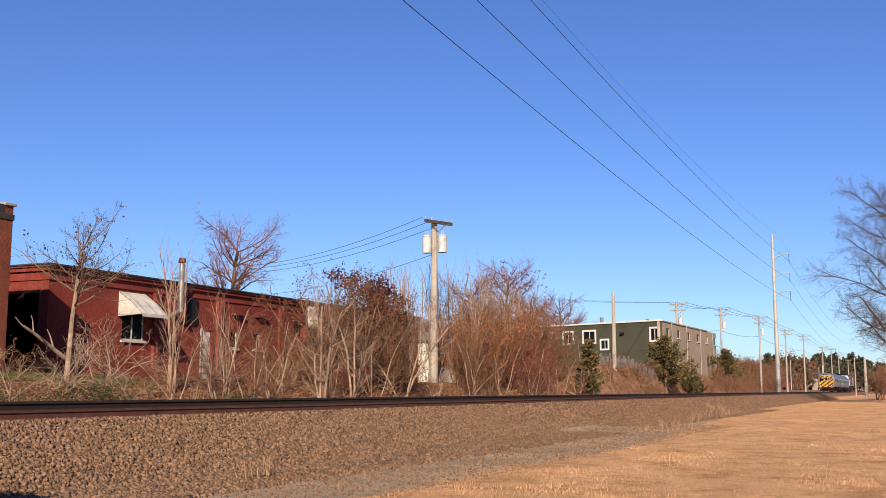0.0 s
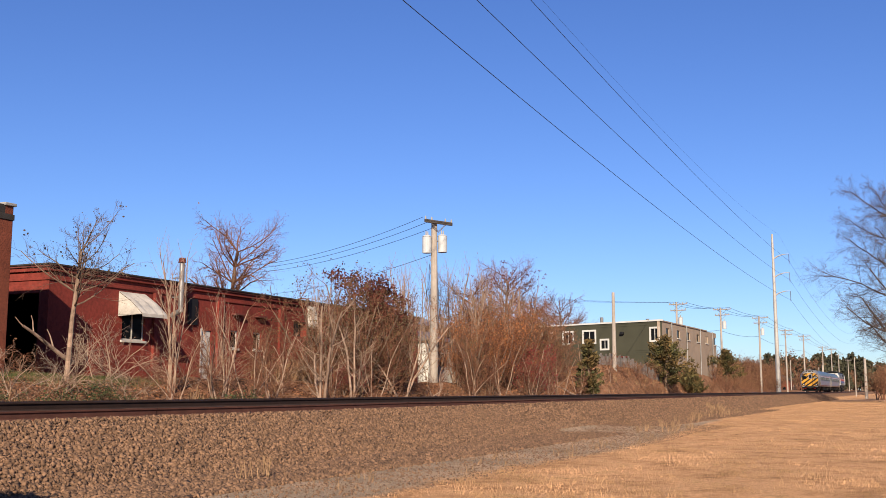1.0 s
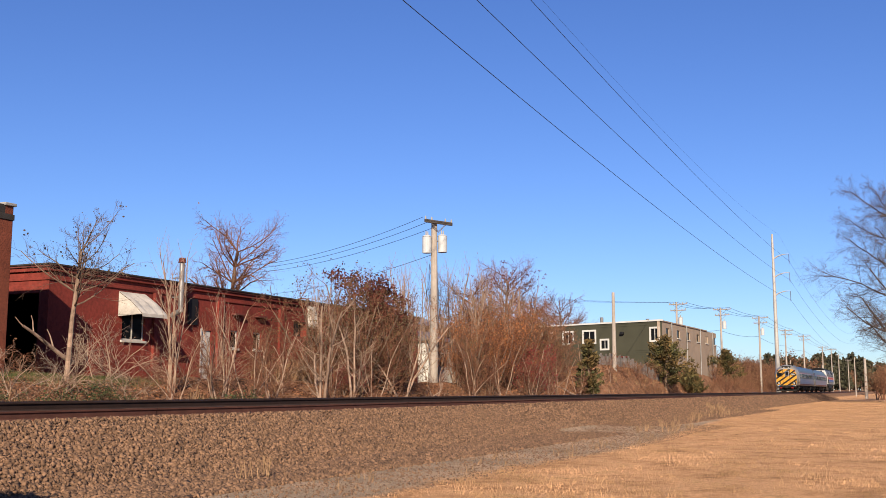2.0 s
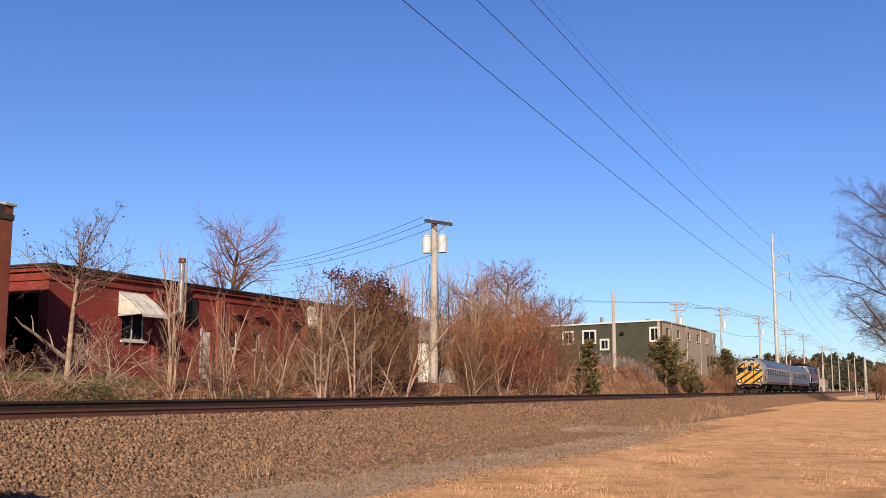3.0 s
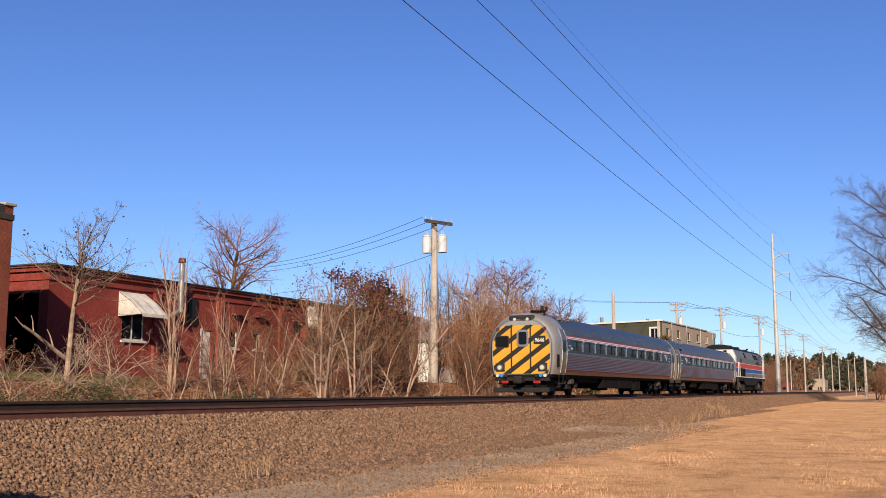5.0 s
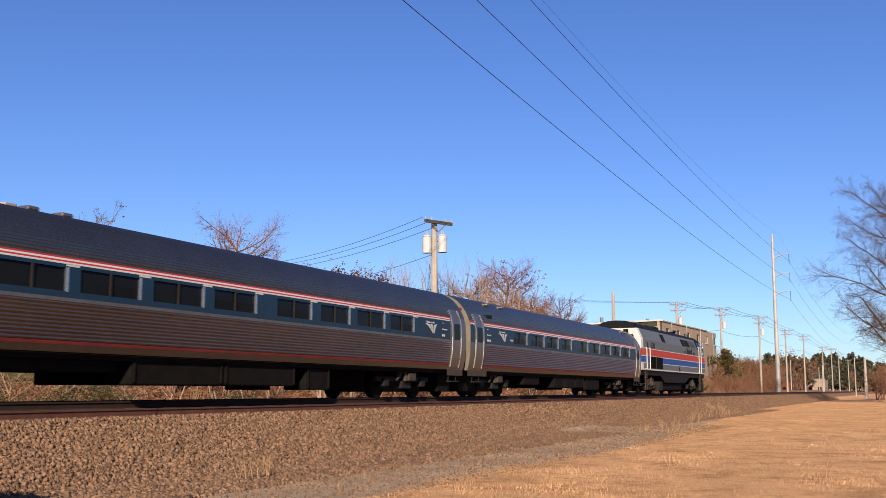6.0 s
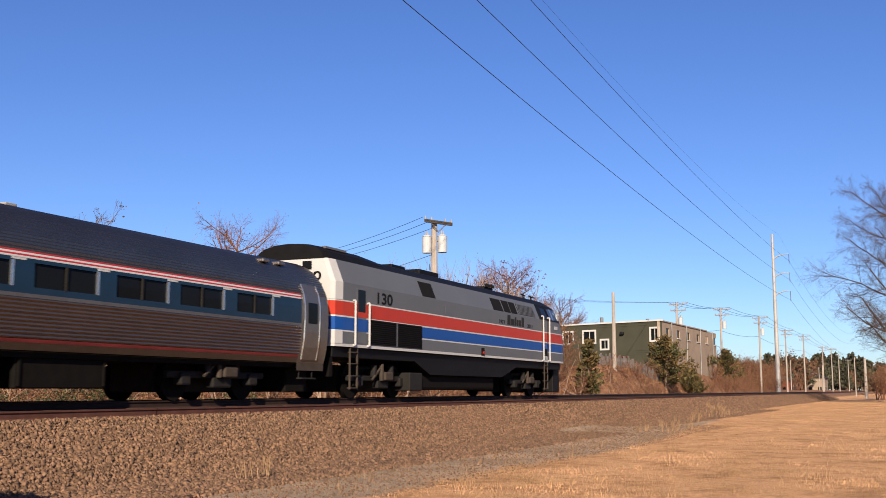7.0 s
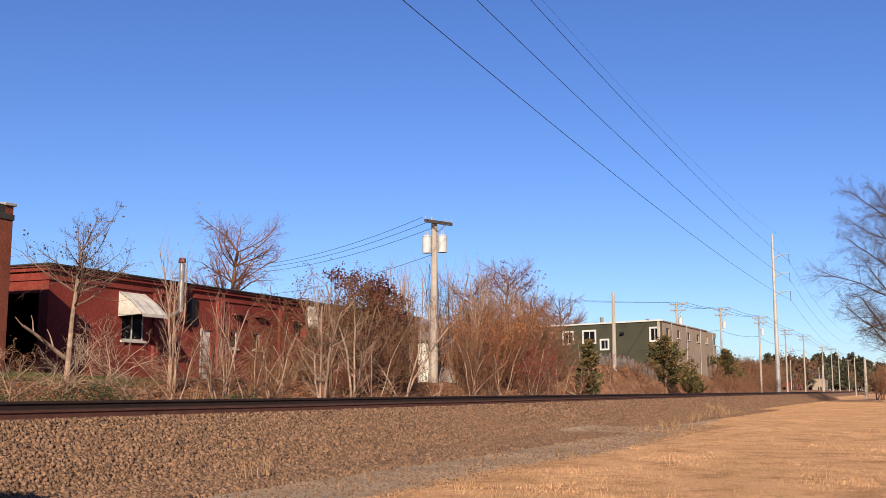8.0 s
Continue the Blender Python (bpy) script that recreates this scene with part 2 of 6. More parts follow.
def make_spare_rail():
    """Worn rails left standing on the stones along the tie ends, with loose plates beside them."""
    prof = [(-0.07, -0.185), (0.07, -0.185), (0.07, -0.165), (0.014, -0.14), (0.014, -0.05), (0.036, -0.035), (0.036, -0.004), (-0.036, -0.004), (-0.036, -0.035), (-0.014, -0.05), (-0.014, -0.14), (-0.07, -0.165)]
    n = 26
    for i in range(n):
        x0, x1 = -30 + i * 11.9, -30 + (i + 1) * 11.9 - 0.03
        r = part("spare_rail", sweep(prof, [(x0, 1, 0, 1), ((x0 + x1) / 2, 1, 0.012 * math.sin(i), 1), (x1, 1, 0, 1)], closed=True), RUST_RED)
        r.matrix_basis = pose(0, TRACK_Y - 1.40 + 0.02 * math.sin(i * 2.2), RAIL_Z - 0.140)
        tagged(r, "rusty spare rail lying along the tie ends", "rail", "spare rails beside the track")
    rnd = random.Random(8)
    first = None
    for i in range(170):
        x = 8 + i * 0.42 + rnd.uniform(-0.14, 0.14)
        m = pose(x, TRACK_Y - 1.57 + rnd.uniform(-0.04, 0.05), RAIL_Z - 0.365, rnd.uniform(-9, 14), rnd.uniform(-6, 6), rnd.uniform(-25, 25))
        if first is None:
            bm = boxbm(-0.15, 0.15, -0.085, 0.085, -0.012, 0.016)
            for k in (-1, 1):
                box(bm, k * 0.06 - 0.012, k * 0.06 + 0.012, -0.012, 0.012, 0.016, 0.07)
            first = part("tie_plate", bm, RUST_ORANGE)
            first.matrix_basis = m
            tagged(first, "rusty red tie plate with spikes on the ballast", "tie plate", "loose tie plates")
        else:
            copy_thing(first, m)


make_spare_rail()


# ---- train ----
CHARCOAL = mat("charcoal_paint", (0.0163, 0.015, 0.0136), 0.6, var=0.3, spec=0.15)
CHROME = mat("bright_steel", (0.556, 0.547, 0.53), 0.25, metal=0.9, var=0.1)
BRUSHED = mat("smooth_stainless", (0.175, 0.158, 0.142), 0.36, metal=0.75, var=0.14, scale=1.5, fine=14)
BUFF = mat("dusty_diaphragm_rubber", (0.130, 0.113, 0.090), 0.8, var=0.2)
# near black too, so the trucks keep the underfloor shade in their colour
DARK_IRON = mat("near_black_cast_iron", (0.009, 0.0075, 0.0065), 0.8, var=0.4, scale=5, bump=0.2)
LAMP_WHITE = mat("clear_lamp_lens", (0.339, 0.332, 0.305), 0.15, var=0.03)
LAMP_BLUE = mat("blue_lamp_lens", (0.0339, 0.136, 0.373), 0.2, var=0.03)
LAMP_RED = mat("red_lamp_lens", (0.20, 0.014, 0.012), 0.25, var=0.03)
SHELL_GREY = mat("dull_silver_paint", (0.26, 0.25, 0.235), 0.42, metal=0.5, var=0.14, scale=1.2, fine=14)
SKY_GLASS = mat("clear_cab_glass", (0.0174, 0.0209, 0.0261), 0.06, var=0.05, spec=0.4)
TRIM_GREY = mat("pale_grey_lettering", (0.365, 0.374, 0.383), 0.6, var=0.1)
LOUVRE = mat("dark_louvre", (0.010, 0.010, 0.010), 0.8, var=0.2, spec=0.05)

SIDE = [(1.10, 1.465), (1.27, 1.515), (1.5, 1.56), (1.8, 1.592), (2.2, 1.6), (2.5, 1.6), (2.75, 1.585), (3.0, 1.50), (3.2, 1.395), (3.4, 1.255), (3.58, 1.08), (3.72, 0.86), (3.82, 0.60), (3.88, 0.30), (3.90, 0.0)]
SIDE_Z, SIDE_W = [a for a, _ in SIDE], [b for _, b in SIDE]


def half_width(z):
    return float(np.interp(z, SIDE_Z, SIDE_W))


def side_strip(z0, z1, x0, x1, out=0.0, steps=3, both=True, flute=0.0, sides=(-1, 1)):
    """A strip of a car's curved side between two heights, on both sides; fluted strips get shallow ribs."""
    v, f = [], []
    n = max(2, int(round((z1 - z0) / flute)) * 2 + 1) if flute else steps + 1
    for s in (sides if both else (-1,)):
        a = len(v)
        for k in range(n):
            z = z0 + (z1 - z0) * k / (n - 1)
            w = half_width(z) + out + ((0.017 if k % 2 else -0.007) if flute else 0)
            v += [(x0, s * w, z), (x1, s * w, z)]
        for k in range(n - 1):
            q = a + 2 * k
            f.append((q, q + 1, q + 3, q + 2) if s < 0 else (q, q + 2, q + 3, q + 1))
    return v, f


def roof_shell(x0, x1, flute=True):
    """The arched roof from one upper side over to the other, with ribs."""
    arc = [(half_width(z), z) for z in np.linspace(2.87, 3.9, 40)]
    d = [0.0]
    for a, b in zip(arc, arc[1:]):
        d.append(d[-1] + math.dist(a, b))
    n = int(d[-1] / 0.037)
    prof = []
    for k in range(n + 1):
        t = d[-1] * k / n
        w, z = float(np.interp(t, d, [p[0] for p in arc])), float(np.interp(t, d, [p[1] for p in arc]))
        bumpy = (0.011 if k % 2 else -0.006) if flute else 0
        nrm = Vector((w, (z - 2.4) * 1.3)).normalized()
        prof.append((-(w + nrm.x * bumpy), z + nrm.y * bumpy))
    prof += [(-y, z) for y, z in prof[-2::-1]]
    return sweep(prof, [(x0, 1, 0, 1), (x1, 1, 0, 1)])


def car_profile():
    p = [(-half_width(z), z) for z in SIDE_Z]
    return p + [(-y, z) for y, z in p[-2::-1]]


def add_bogie(parent, x, base=1.3, r=0.457, name="bogie"):
    bm = bmesh.new()
    for s in (-1, 1):
        box(bm, x - base - 0.55, x + base + 0.55, s * 1.02 - 0.07, s * 1.02 + 0.07, 0.50, 0.66, bevel=0.03)
        box(bm, x - 0.35, x + 0.35, s * 1.10 - 0.1, s * 1.10 + 0.1, 0.28, 0.52, bevel=0.04)
        for k in (-1, 1):
            box(bm, x + k * base - 0.17, x + k * base + 0.17, s * 1.05 - 0.12, s * 1.05 + 0.12, 0.34, 0.62, bevel=0.04)
            tube(bm, (x + k * 0.55, s * 1.15, 0.62), (x + k * 0.55, s * 1.15, 0.98), 0.10, 0.10, 10)
    box(bm, x - 0.3, x + 0.3, -1.1, 1.1, 0.55, 0.85, bevel=0.03)
    # dark core added as a solid block in place of shade between the wheels
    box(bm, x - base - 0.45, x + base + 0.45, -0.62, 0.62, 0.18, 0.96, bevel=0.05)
    b = part(name, bm, DARK_IRON, parent, "near-black cast-iron truck frame around a solid dark core")
    b.matrix_basis = pose(0, 0, RAIL_Z - CAR_Z)
    bm = bmesh.new()
    tube(bm, (x - 0.75, -1.22, 0.55), (x - 0.1, -1.22, 0.98), 0.035, 0.035, 6)
    tube(bm, (x - 0.2, -1.24, 0.52), (x - 0.2, -1.24, 1.02), 0.07, 0.07, 8)
    box(bm, x - 0.1, x + 0.42, -1.34, -1.14, 0.52, 0.78, bevel=0.04)
    part("brake_gear", bm, BRAKE_DUST, b)
    for k in (-1, 1):
        for s in (-1, 1):
            bm = bmesh.new()
            tube(bm, (x + k * base, s * 0.70, r), (x + k * base, s * 0.83, r), r, r, 28)
            tube(bm, (x + k * base, s * 0.67, r), (x + k * base, s * 0.70, r), r + 0.028, r + 0.028, 28)
            tube(bm, (x + k * base, s * 0.83, r), (x + k * base, s * 0.90, r), 0.14, 0.10, 14)
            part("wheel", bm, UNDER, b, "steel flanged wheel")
    return b


BRAKE_DUST = mat("brake_dust_tan", (0.045, 0.033, 0.025), 0.85, var=0.3, scale=5)


def text_part(name, body, size, m, parent, material, width=None):
    cu = bpy.data.curves.new(name, "FONT")
    cu.body, cu.size, cu.extrude, cu.offset = body, size, 0.002, 0.018 * size
    tmp = bpy.data.objects.new(name, cu)
    me = bpy.data.meshes.new_from_object(tmp)
    bpy.data.objects.remove(tmp)
    if width:
        xs = [v.co.x for v in me.vertices]
        k = width / (max(xs) - min(xs))
        x0 = min(xs)
        for v in me.vertices:
            v.co.x = (v.co.x - x0) * k
    me.materials.clear()
    me.materials.append(material)
    ob = new(name, me)
    ob.parent = parent
    ob.matrix_basis = m
    return ob


def side_pose(x, z, w, tilt=0.0):
    """Lettering on the side that faces -y, reading towards +x."""
    return pose(x, -w, z, 90 + tilt, 0, 0)


def blank_bars(parent, x, z, w, h, n, material, name="lettering_bar"):
    """Unreadable or proprietary lettering as plain bars."""
    bm = bmesh.new()
    step = w / n
    for i in range(n):
        hh = h * (1.0 if i in (0, n - 1) else 0.72)
        y = -half_width(z + h / 2) - 0.006
        box(bm, x + i * step, x + (i + 0.68) * step, y - 0.002, y + 0.002, z, z + hh)
    return part(name, bm, material, parent)


def grab_rail(parent, x, y, z0, z1, material, r=0.018):
    bm = bmesh.new()
    tube(bm, (x, y - 0.07, z0), (x, y - 0.07, z1), r, r, 6)
    for z in (z0, z1):
        tube(bm, (x, y - 0.07, z), (x, y + 0.03, z), r, r, 6)
    return part("grab_rail", bm, material, parent)


def car_door(parent, x0, x1):
    """Narrow vestibule door on each side, slightly set in, with a dark upper window and bright edge strips."""
    for s in (-1, 1):
        zs = [1.18, 1.5, 1.9, 2.3, 2.6, 2.9, 3.15]
        v = []
        for z in zs:
            w = s * (half_width(z) + 0.024)
            v += [(x0, w, z), (x1, w, z)]
        f = [(2 * i, 2 * i + 1, 2 * i + 3, 2 * i + 2) if s < 0 else (2 * i, 2 * i + 2, 2 * i + 3, 2 * i + 1) for i in range(len(zs) - 1)]
        d = part("door", (v, f), BRUSHED, parent, "smooth stainless vestibule door")
        zs = [2.12, 2.3, 2.5, 2.66]
        v = []
        for z in zs:
            w = s * (half_width(z) + 0.030)
            v += [(x0 + 0.16, w, z), (x1 - 0.12, w, z)]
        f = [(2 * i, 2 * i + 1, 2 * i + 3, 2 * i + 2) if s < 0 else (2 * i, 2 * i + 2, 2 * i + 3, 2 * i + 1) for i in range(3)]
        part("pane", (v, f), GLASS, d)
        for xe in (x0, x1):
            bm = bmesh.new()
            for a, b in zip([1.18, 1.7, 2.2, 2.6, 2.9], [1.7, 2.2, 2.6, 2.9, 3.13]):
                tube(bm, (xe, s * (half_width(a) + 0.026), a), (xe, s * (half_width(b) + 0.026), b), 0.022, 0.022, 5)
            part("edge_strip", bm, CHROME, d)
        bm = bmesh.new()
        for xe in (x0 + 0.05, x1 - 0.05):
            tube(bm, (xe, s * 1.42, 0.70), (xe, s * 1.44, 1.12), 0.018, 0.018, 6)
        box(bm, x0 + 0.03, x1 - 0.03, s * 1.42 - 0.12, s * 1.42 + 0.05, 0.68, 0.72)
        part("step", bm, DARK_IRON, parent, "tubular boarding step under the door")


def add_side(car, x0, x1, windows, flute_gap=0.0):
    """Fluted stainless sides, blue window band with set-in panes, red and white striping."""
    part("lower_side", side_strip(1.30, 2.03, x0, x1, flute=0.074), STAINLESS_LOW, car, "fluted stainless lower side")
    part("sill", side_strip(1.10, 1.235, x0, x1), STAINLESS, car)
    part("sill_stripe", side_strip(1.235, 1.30, x0, x1, 0.004), SILL_RED, car, "worn red sill stripe")
    wz0, wz1 = 2.22, 2.66
    v, f = [], []

    def add(g):
        a = len(v)
        v.extend(g[0])
        f.extend([tuple(i + a for i in q) for q in g[1]])
    add(side_strip(2.10, wz0, x0, x1))
    add(side_strip(wz1, 2.73, x0, x1))
    at = x0
    for a, b in windows:
        add(side_strip(wz0, wz1, at, a))
        at = b
    add(side_strip(wz0, wz1, at, x1))
    for a, b in windows:
        for s in (-1, 1):
            for xe in (a, b):
                q = len(v)
                for z in (wz0, wz1):
                    v.extend([(xe, s * half_width(z), z), (xe, s * (half_width(z) - 0.05), z)])
                f.append((q, q + 1, q + 3, q + 2))
            for z in (wz0, wz1):
                q = len(v)
                v.extend([(a, s * half_width(z), z), (b, s * half_width(z), z), (b, s * (half_width(z) - 0.05), z), (a, s * (half_width(z) - 0.05), z)])
                f.append((q, q + 1, q + 2, q + 3))
    part("window_band", (v, f), BLUE_BAND, car, "dark blue painted window band")
    part("band_edge", side_strip(2.03, 2.10, x0, x1, 0.002), BRUSHED, car)
    for k, (z, m) in enumerate(((2.73, WHITE_LINE), (2.765, RED_LINE), (2.80, WHITE_LINE), (2.835, RED_LINE))):
        part("stripe", side_strip(z, z + 0.035, x0, x1, 0.003), m, car)
    part("roof", roof_shell(x0 if x0 > 2 else 0.12, 2 * 12.9 - 0.12 if x0 < 2 else 25.78), STAINLESS, car, "ribbed stainless arched roof")
    for a, b in windows:
        mid = (a + b) / 2
        for s in (-1, 1):
            for p, q in ((a + 0.01, mid - 0.02), (mid + 0.02, b - 0.01)):
                zs = (wz0, (wz0 + wz1) / 2, wz1)
                vv = [(x, s * (half_width(z) - 0.035), z) for z in zs for x in (p, q)]
                ff = [(0, 1, 3, 2), (2, 3, 5, 4)] if s < 0 else [(0, 2, 3, 1), (2, 4, 5, 3)]
                part("pane", (vv, ff), GLASS, car)
            for xe, wd in ((mid, 0.022), (b + 0.03, 0.034)):
                bm = box(bmesh.new(), xe - wd, xe + wd, s * (half_width(2.44) - 0.012) - 0.018, s * (half_width(2.44) - 0.012) + 0.018, wz0 - 0.01, wz1 + 0.01)
                part("window_post", bm, CHROME if wd > 0.03 else CHARCOAL, car)
            bm = box(bmesh.new(), b + 0.01, b + 0.34, s * (half_width(2.71) + 0.004) - 0.003, s * (half_width(2.71) + 0.004) + 0.003, 2.688, 2.725)
            part("window_marker", bm, WHITE_LINE, car)


def vestibule(car, x0, x1, cap):
    """A smooth end section of body; cap: which end is closed (-1 front, 1 rear)."""
    pr = car_profile()
    xe = x0 if cap < 0 else x1
    part("end_plate", plate(pr, xe - 0.01, xe + 0.01), BUFF, car, "dusty pale painted end wall")
    part("end_skirt", side_strip(0.90, 1.10, x0, x1 + (0.5 if cap < 0 else 0), 0.002), BRAKE_DUST, car, "brown dusty skirt under the door")
    # added dark block: makes the shaded space under the vestibule solid black
    part("end_fill", boxbm(x0 + 0.15, x1 + 0.4 if cap < 0 else x1 - 0.15, -1.05, 1.05, 0.35, 0.98, bevel=0.03), UNDER, car)
    for s in (-1, 1):
        part("end_section", side_strip(1.10, 2.875, x0, x1, steps=8, sides=(s,)), BRUSHED, car, "smooth stainless vestibule side")


def diaphragm(car, x, d):
    """The folded buff gangway shroud at a car's end."""
    bm = bmesh.new()
    for i in range(3):
        xx = x + d * (0.06 + 0.075 * i)
        box(bm, xx - 0.03, xx + 0.03, -0.80 + 0.03 * i, 0.80 - 0.03 * i, 0.95, 3.30 - 0.04 * i, bevel=0.025)
    return part("gangway_shroud", bm, CHARCOAL, car, "black folded gangway shroud")


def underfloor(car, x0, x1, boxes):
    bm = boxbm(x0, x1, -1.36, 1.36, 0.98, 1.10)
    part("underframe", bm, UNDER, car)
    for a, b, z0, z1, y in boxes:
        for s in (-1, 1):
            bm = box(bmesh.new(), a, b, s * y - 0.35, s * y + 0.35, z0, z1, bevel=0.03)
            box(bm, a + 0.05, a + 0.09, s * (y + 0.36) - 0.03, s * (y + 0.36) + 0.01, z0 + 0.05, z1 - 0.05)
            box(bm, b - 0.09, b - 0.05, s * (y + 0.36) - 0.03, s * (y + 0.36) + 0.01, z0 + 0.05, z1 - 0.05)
            part("equipment_box", bm, UNDER, car, "near-black underfloor equipment box")


def roof_vent(car, x, w, y=-0.75, z=3.72, h=0.09):
    bm = box(bmesh.new(), x, x + w, y - 0.16, y + 0.16, z, z + h, bevel=0.03)
    return part("roof_vent", bm, BRUSHED, car)


def end_letters(car, x, n=3):
    """Round pictogram stickers and small unreadable lettering on the band."""
    for i in range(n):
        xx, z = x + i * 0.13, 2.22
        bm = tube(bmesh.new(), (xx, -half_width(z) + 0.004, z), (xx, -half_width(z) - 0.006, z), 0.05, 0.05, 14)
        part("sticker", bm, WHITE_LINE, car)
    blank_bars(car, x - 0.03, 2.40, 0.40, 0.05, 6, WHITE_LINE)
    blank_bars(car, x - 0.03, 2.62, 0.16, 0.02, 1, WHITE_LINE)


def winged_mark(car, x):
    """The operator's mark as a plain fan of three white strokes."""
    bm = bmesh.new()
    y = -half_width(2.4) - 0.008
    for (ax, az), (bx, bz) in (((0.0, 2.535), (0.22, 2.555)), ((0.33, 2.525), (0.55, 2.550)), ((0.66, 2.520), (0.94, 2.565))):
        # each stroke narrows and bends down towards the common foot
        fx = 0.60 + 0.13 * ax
        left, right = [], []
        for k in range(7):
            t = k / 6
            z = az + (2.25 - az) * t ** 1.35
            left.append((x + ax + (fx - ax) * t ** 0.8, z))
            right.append((x + bx + (fx + 0.035 - bx) * t ** 0.8, z + (bz - az) * (1 - t)))
        vl, vr = [bm.verts.new((u, y, w)) for u, w in left], [bm.verts.new((u, y, w)) for u, w in right]
        for k in range(6):
            bm.faces.new((vl[k], vl[k + 1], vr[k + 1], vr[k]))
    part("operator_mark", bm, WHITE_LINE, car)
    blank_bars(car, x + 0.15, 2.575, 0.62, 0.055, 6, WHITE_LINE)


def make_coach():
    car = empty("passenger_coach", pose(26.1, TRACK_Y, CAR_Z), "stainless passenger coach with blue window band and fluted sides", "railway coach")
    L = 25.8
    wins = [(4.54, 6.06), (6.57, 8.24), (8.61, 10.19), (10.68, 12.15), (13.31, 14.81), (15.35, 16.93), (17.48, 19.02), (19.46, 20.98), (21.53, 22.99)]
    add_side(car, 1.45, L - 1.45, wins)
    vestibule(car, 0.12, 1.45, -1)
    vestibule(car, L - 1.45, L - 0.12, 1)
    car_door(car, 0.58, 1.32)
    car_door(car, L - 1.32, L - 0.58)
    diaphragm(car, 0.12, -1)
    diaphragm(car, L - 0.12, 1)
    for d in (0.30,):
        part("blue_panel", side_strip(2.10, 2.73, 0.14, 0.52, 0.004, both=True), BLUE_BAND, car)
        part("stripe", side_strip(2.745, 2.80, 0.14, 0.52, 0.005), WHITE_LINE, car)
        part("stripe", side_strip(2.82, 2.87, 0.14, 0.52, 0.005), RED_LINE, car)
    underfloor(car, 0.4, L - 0.4, [(6.4, 8.3, 0.62, 1.0, 0.95), (10.3, 11.8, 0.50, 1.0, 0.98), (12.0, 13.4, 0.50, 1.0, 0.98), (13.7, 14.9, 0.52, 1.0, 0.98), (15.3, 17.6, 0.42, 1.0, 0.95)])
    add_bogie(car, 3.55)
    add_bogie(car, L - 4.2)
    for x in (2.75, 4.3):
        roof_vent(car, x, 0.28, -1.02, 3.60)
    for x in (L - 2.6, L - 1.9):
        roof_vent(car, x, 0.3, -1.0, 3.60)
    part("side_vent", boxbm(2.0, 2.5, -1.48, -1.40, 3.03, 3.2, bevel=0.01), LOUVRE, car)
    end_letters(car, 1.75)
    winged_mark(car, 2.85)
    blank_bars(car, 4.16, 2.30, 0.32, 0.07, 5, WHITE_LINE)
    bm = tubebm((0.14, -1.2, 3.28), (0.02, -1.2, 3.28), 0.07, 0.06, 12)
    part("marker_lamp", bm, LAMP_RED, car)
    return car


def clip_convex(poly, a, b, c):
    """The piece of a convex polygon where a*y + b*z <= c."""
    out = []
    for p, q in zip(poly, poly[1:] + poly[:1]):
        dp, dq = a * p[0] + b * p[1] - c, a * q[0] + b * q[1] - c
        if dp <= 0:
            out.append(p)
        if dp * dq < 0:
            t = dp / (dp - dq)
            out.append((p[0] + (q[0] - p[0]) * t, p[1] + (q[1] - p[1]) * t))
    return out


def plate(poly, x0, x1):
    """A flat plate with the (y, z) outline, between two x."""
    n = len(poly)
    v = [(x0, y, z) for y, z in poly] + [(x1, y, z) for y, z in poly]
    f = [tuple(range(n)), tuple(range(2 * n - 1, n - 1, -1))] + [(i, (i + 1) % n, n + (i + 1) % n, n + i) for i in range(n)]
    return v, f


def rounded(y0, y1, z0, z1, r, n=4):
    pts = []
    for cy, cz, a in ((y1 - r, z1 - r, 0), (y0 + r, z1 - r, 90), (y0 + r, z0 + r, 180), (y1 - r, z0 + r, 270)):
        for k in range(n + 1):
            t = radians(a + 90 * k / n)
            pts.append((cy + r * math.cos(t), cz + r * math.sin(t)))
    return pts


def bent(points, r, n=6):
    """One closed tube bent through the points."""
    v, f = [], []
    for i, p in enumerate(points):
        a, b = Vector(points[max(i - 1, 0)]), Vector(points[min(i + 1, len(points) - 1)])
        d = (b - a).normalized()
        u = d.orthogonal().normalized()
        w = d.cross(u)
        v += [Vector(p) + (u * math.cos(6.2832 * k / n) + w * math.sin(6.2832 * k / n)) * r for k in range(n)]
    for i in range(len(points) - 1):
        f += [(i * n + k, i * n + (k + 1) % n, (i + 1) * n + (k + 1) % n, (i + 1) * n + k) for k in range(n)]
    return v, f + [tuple(range(n))[::-1], tuple(range(len(v) - n, len(v)))]


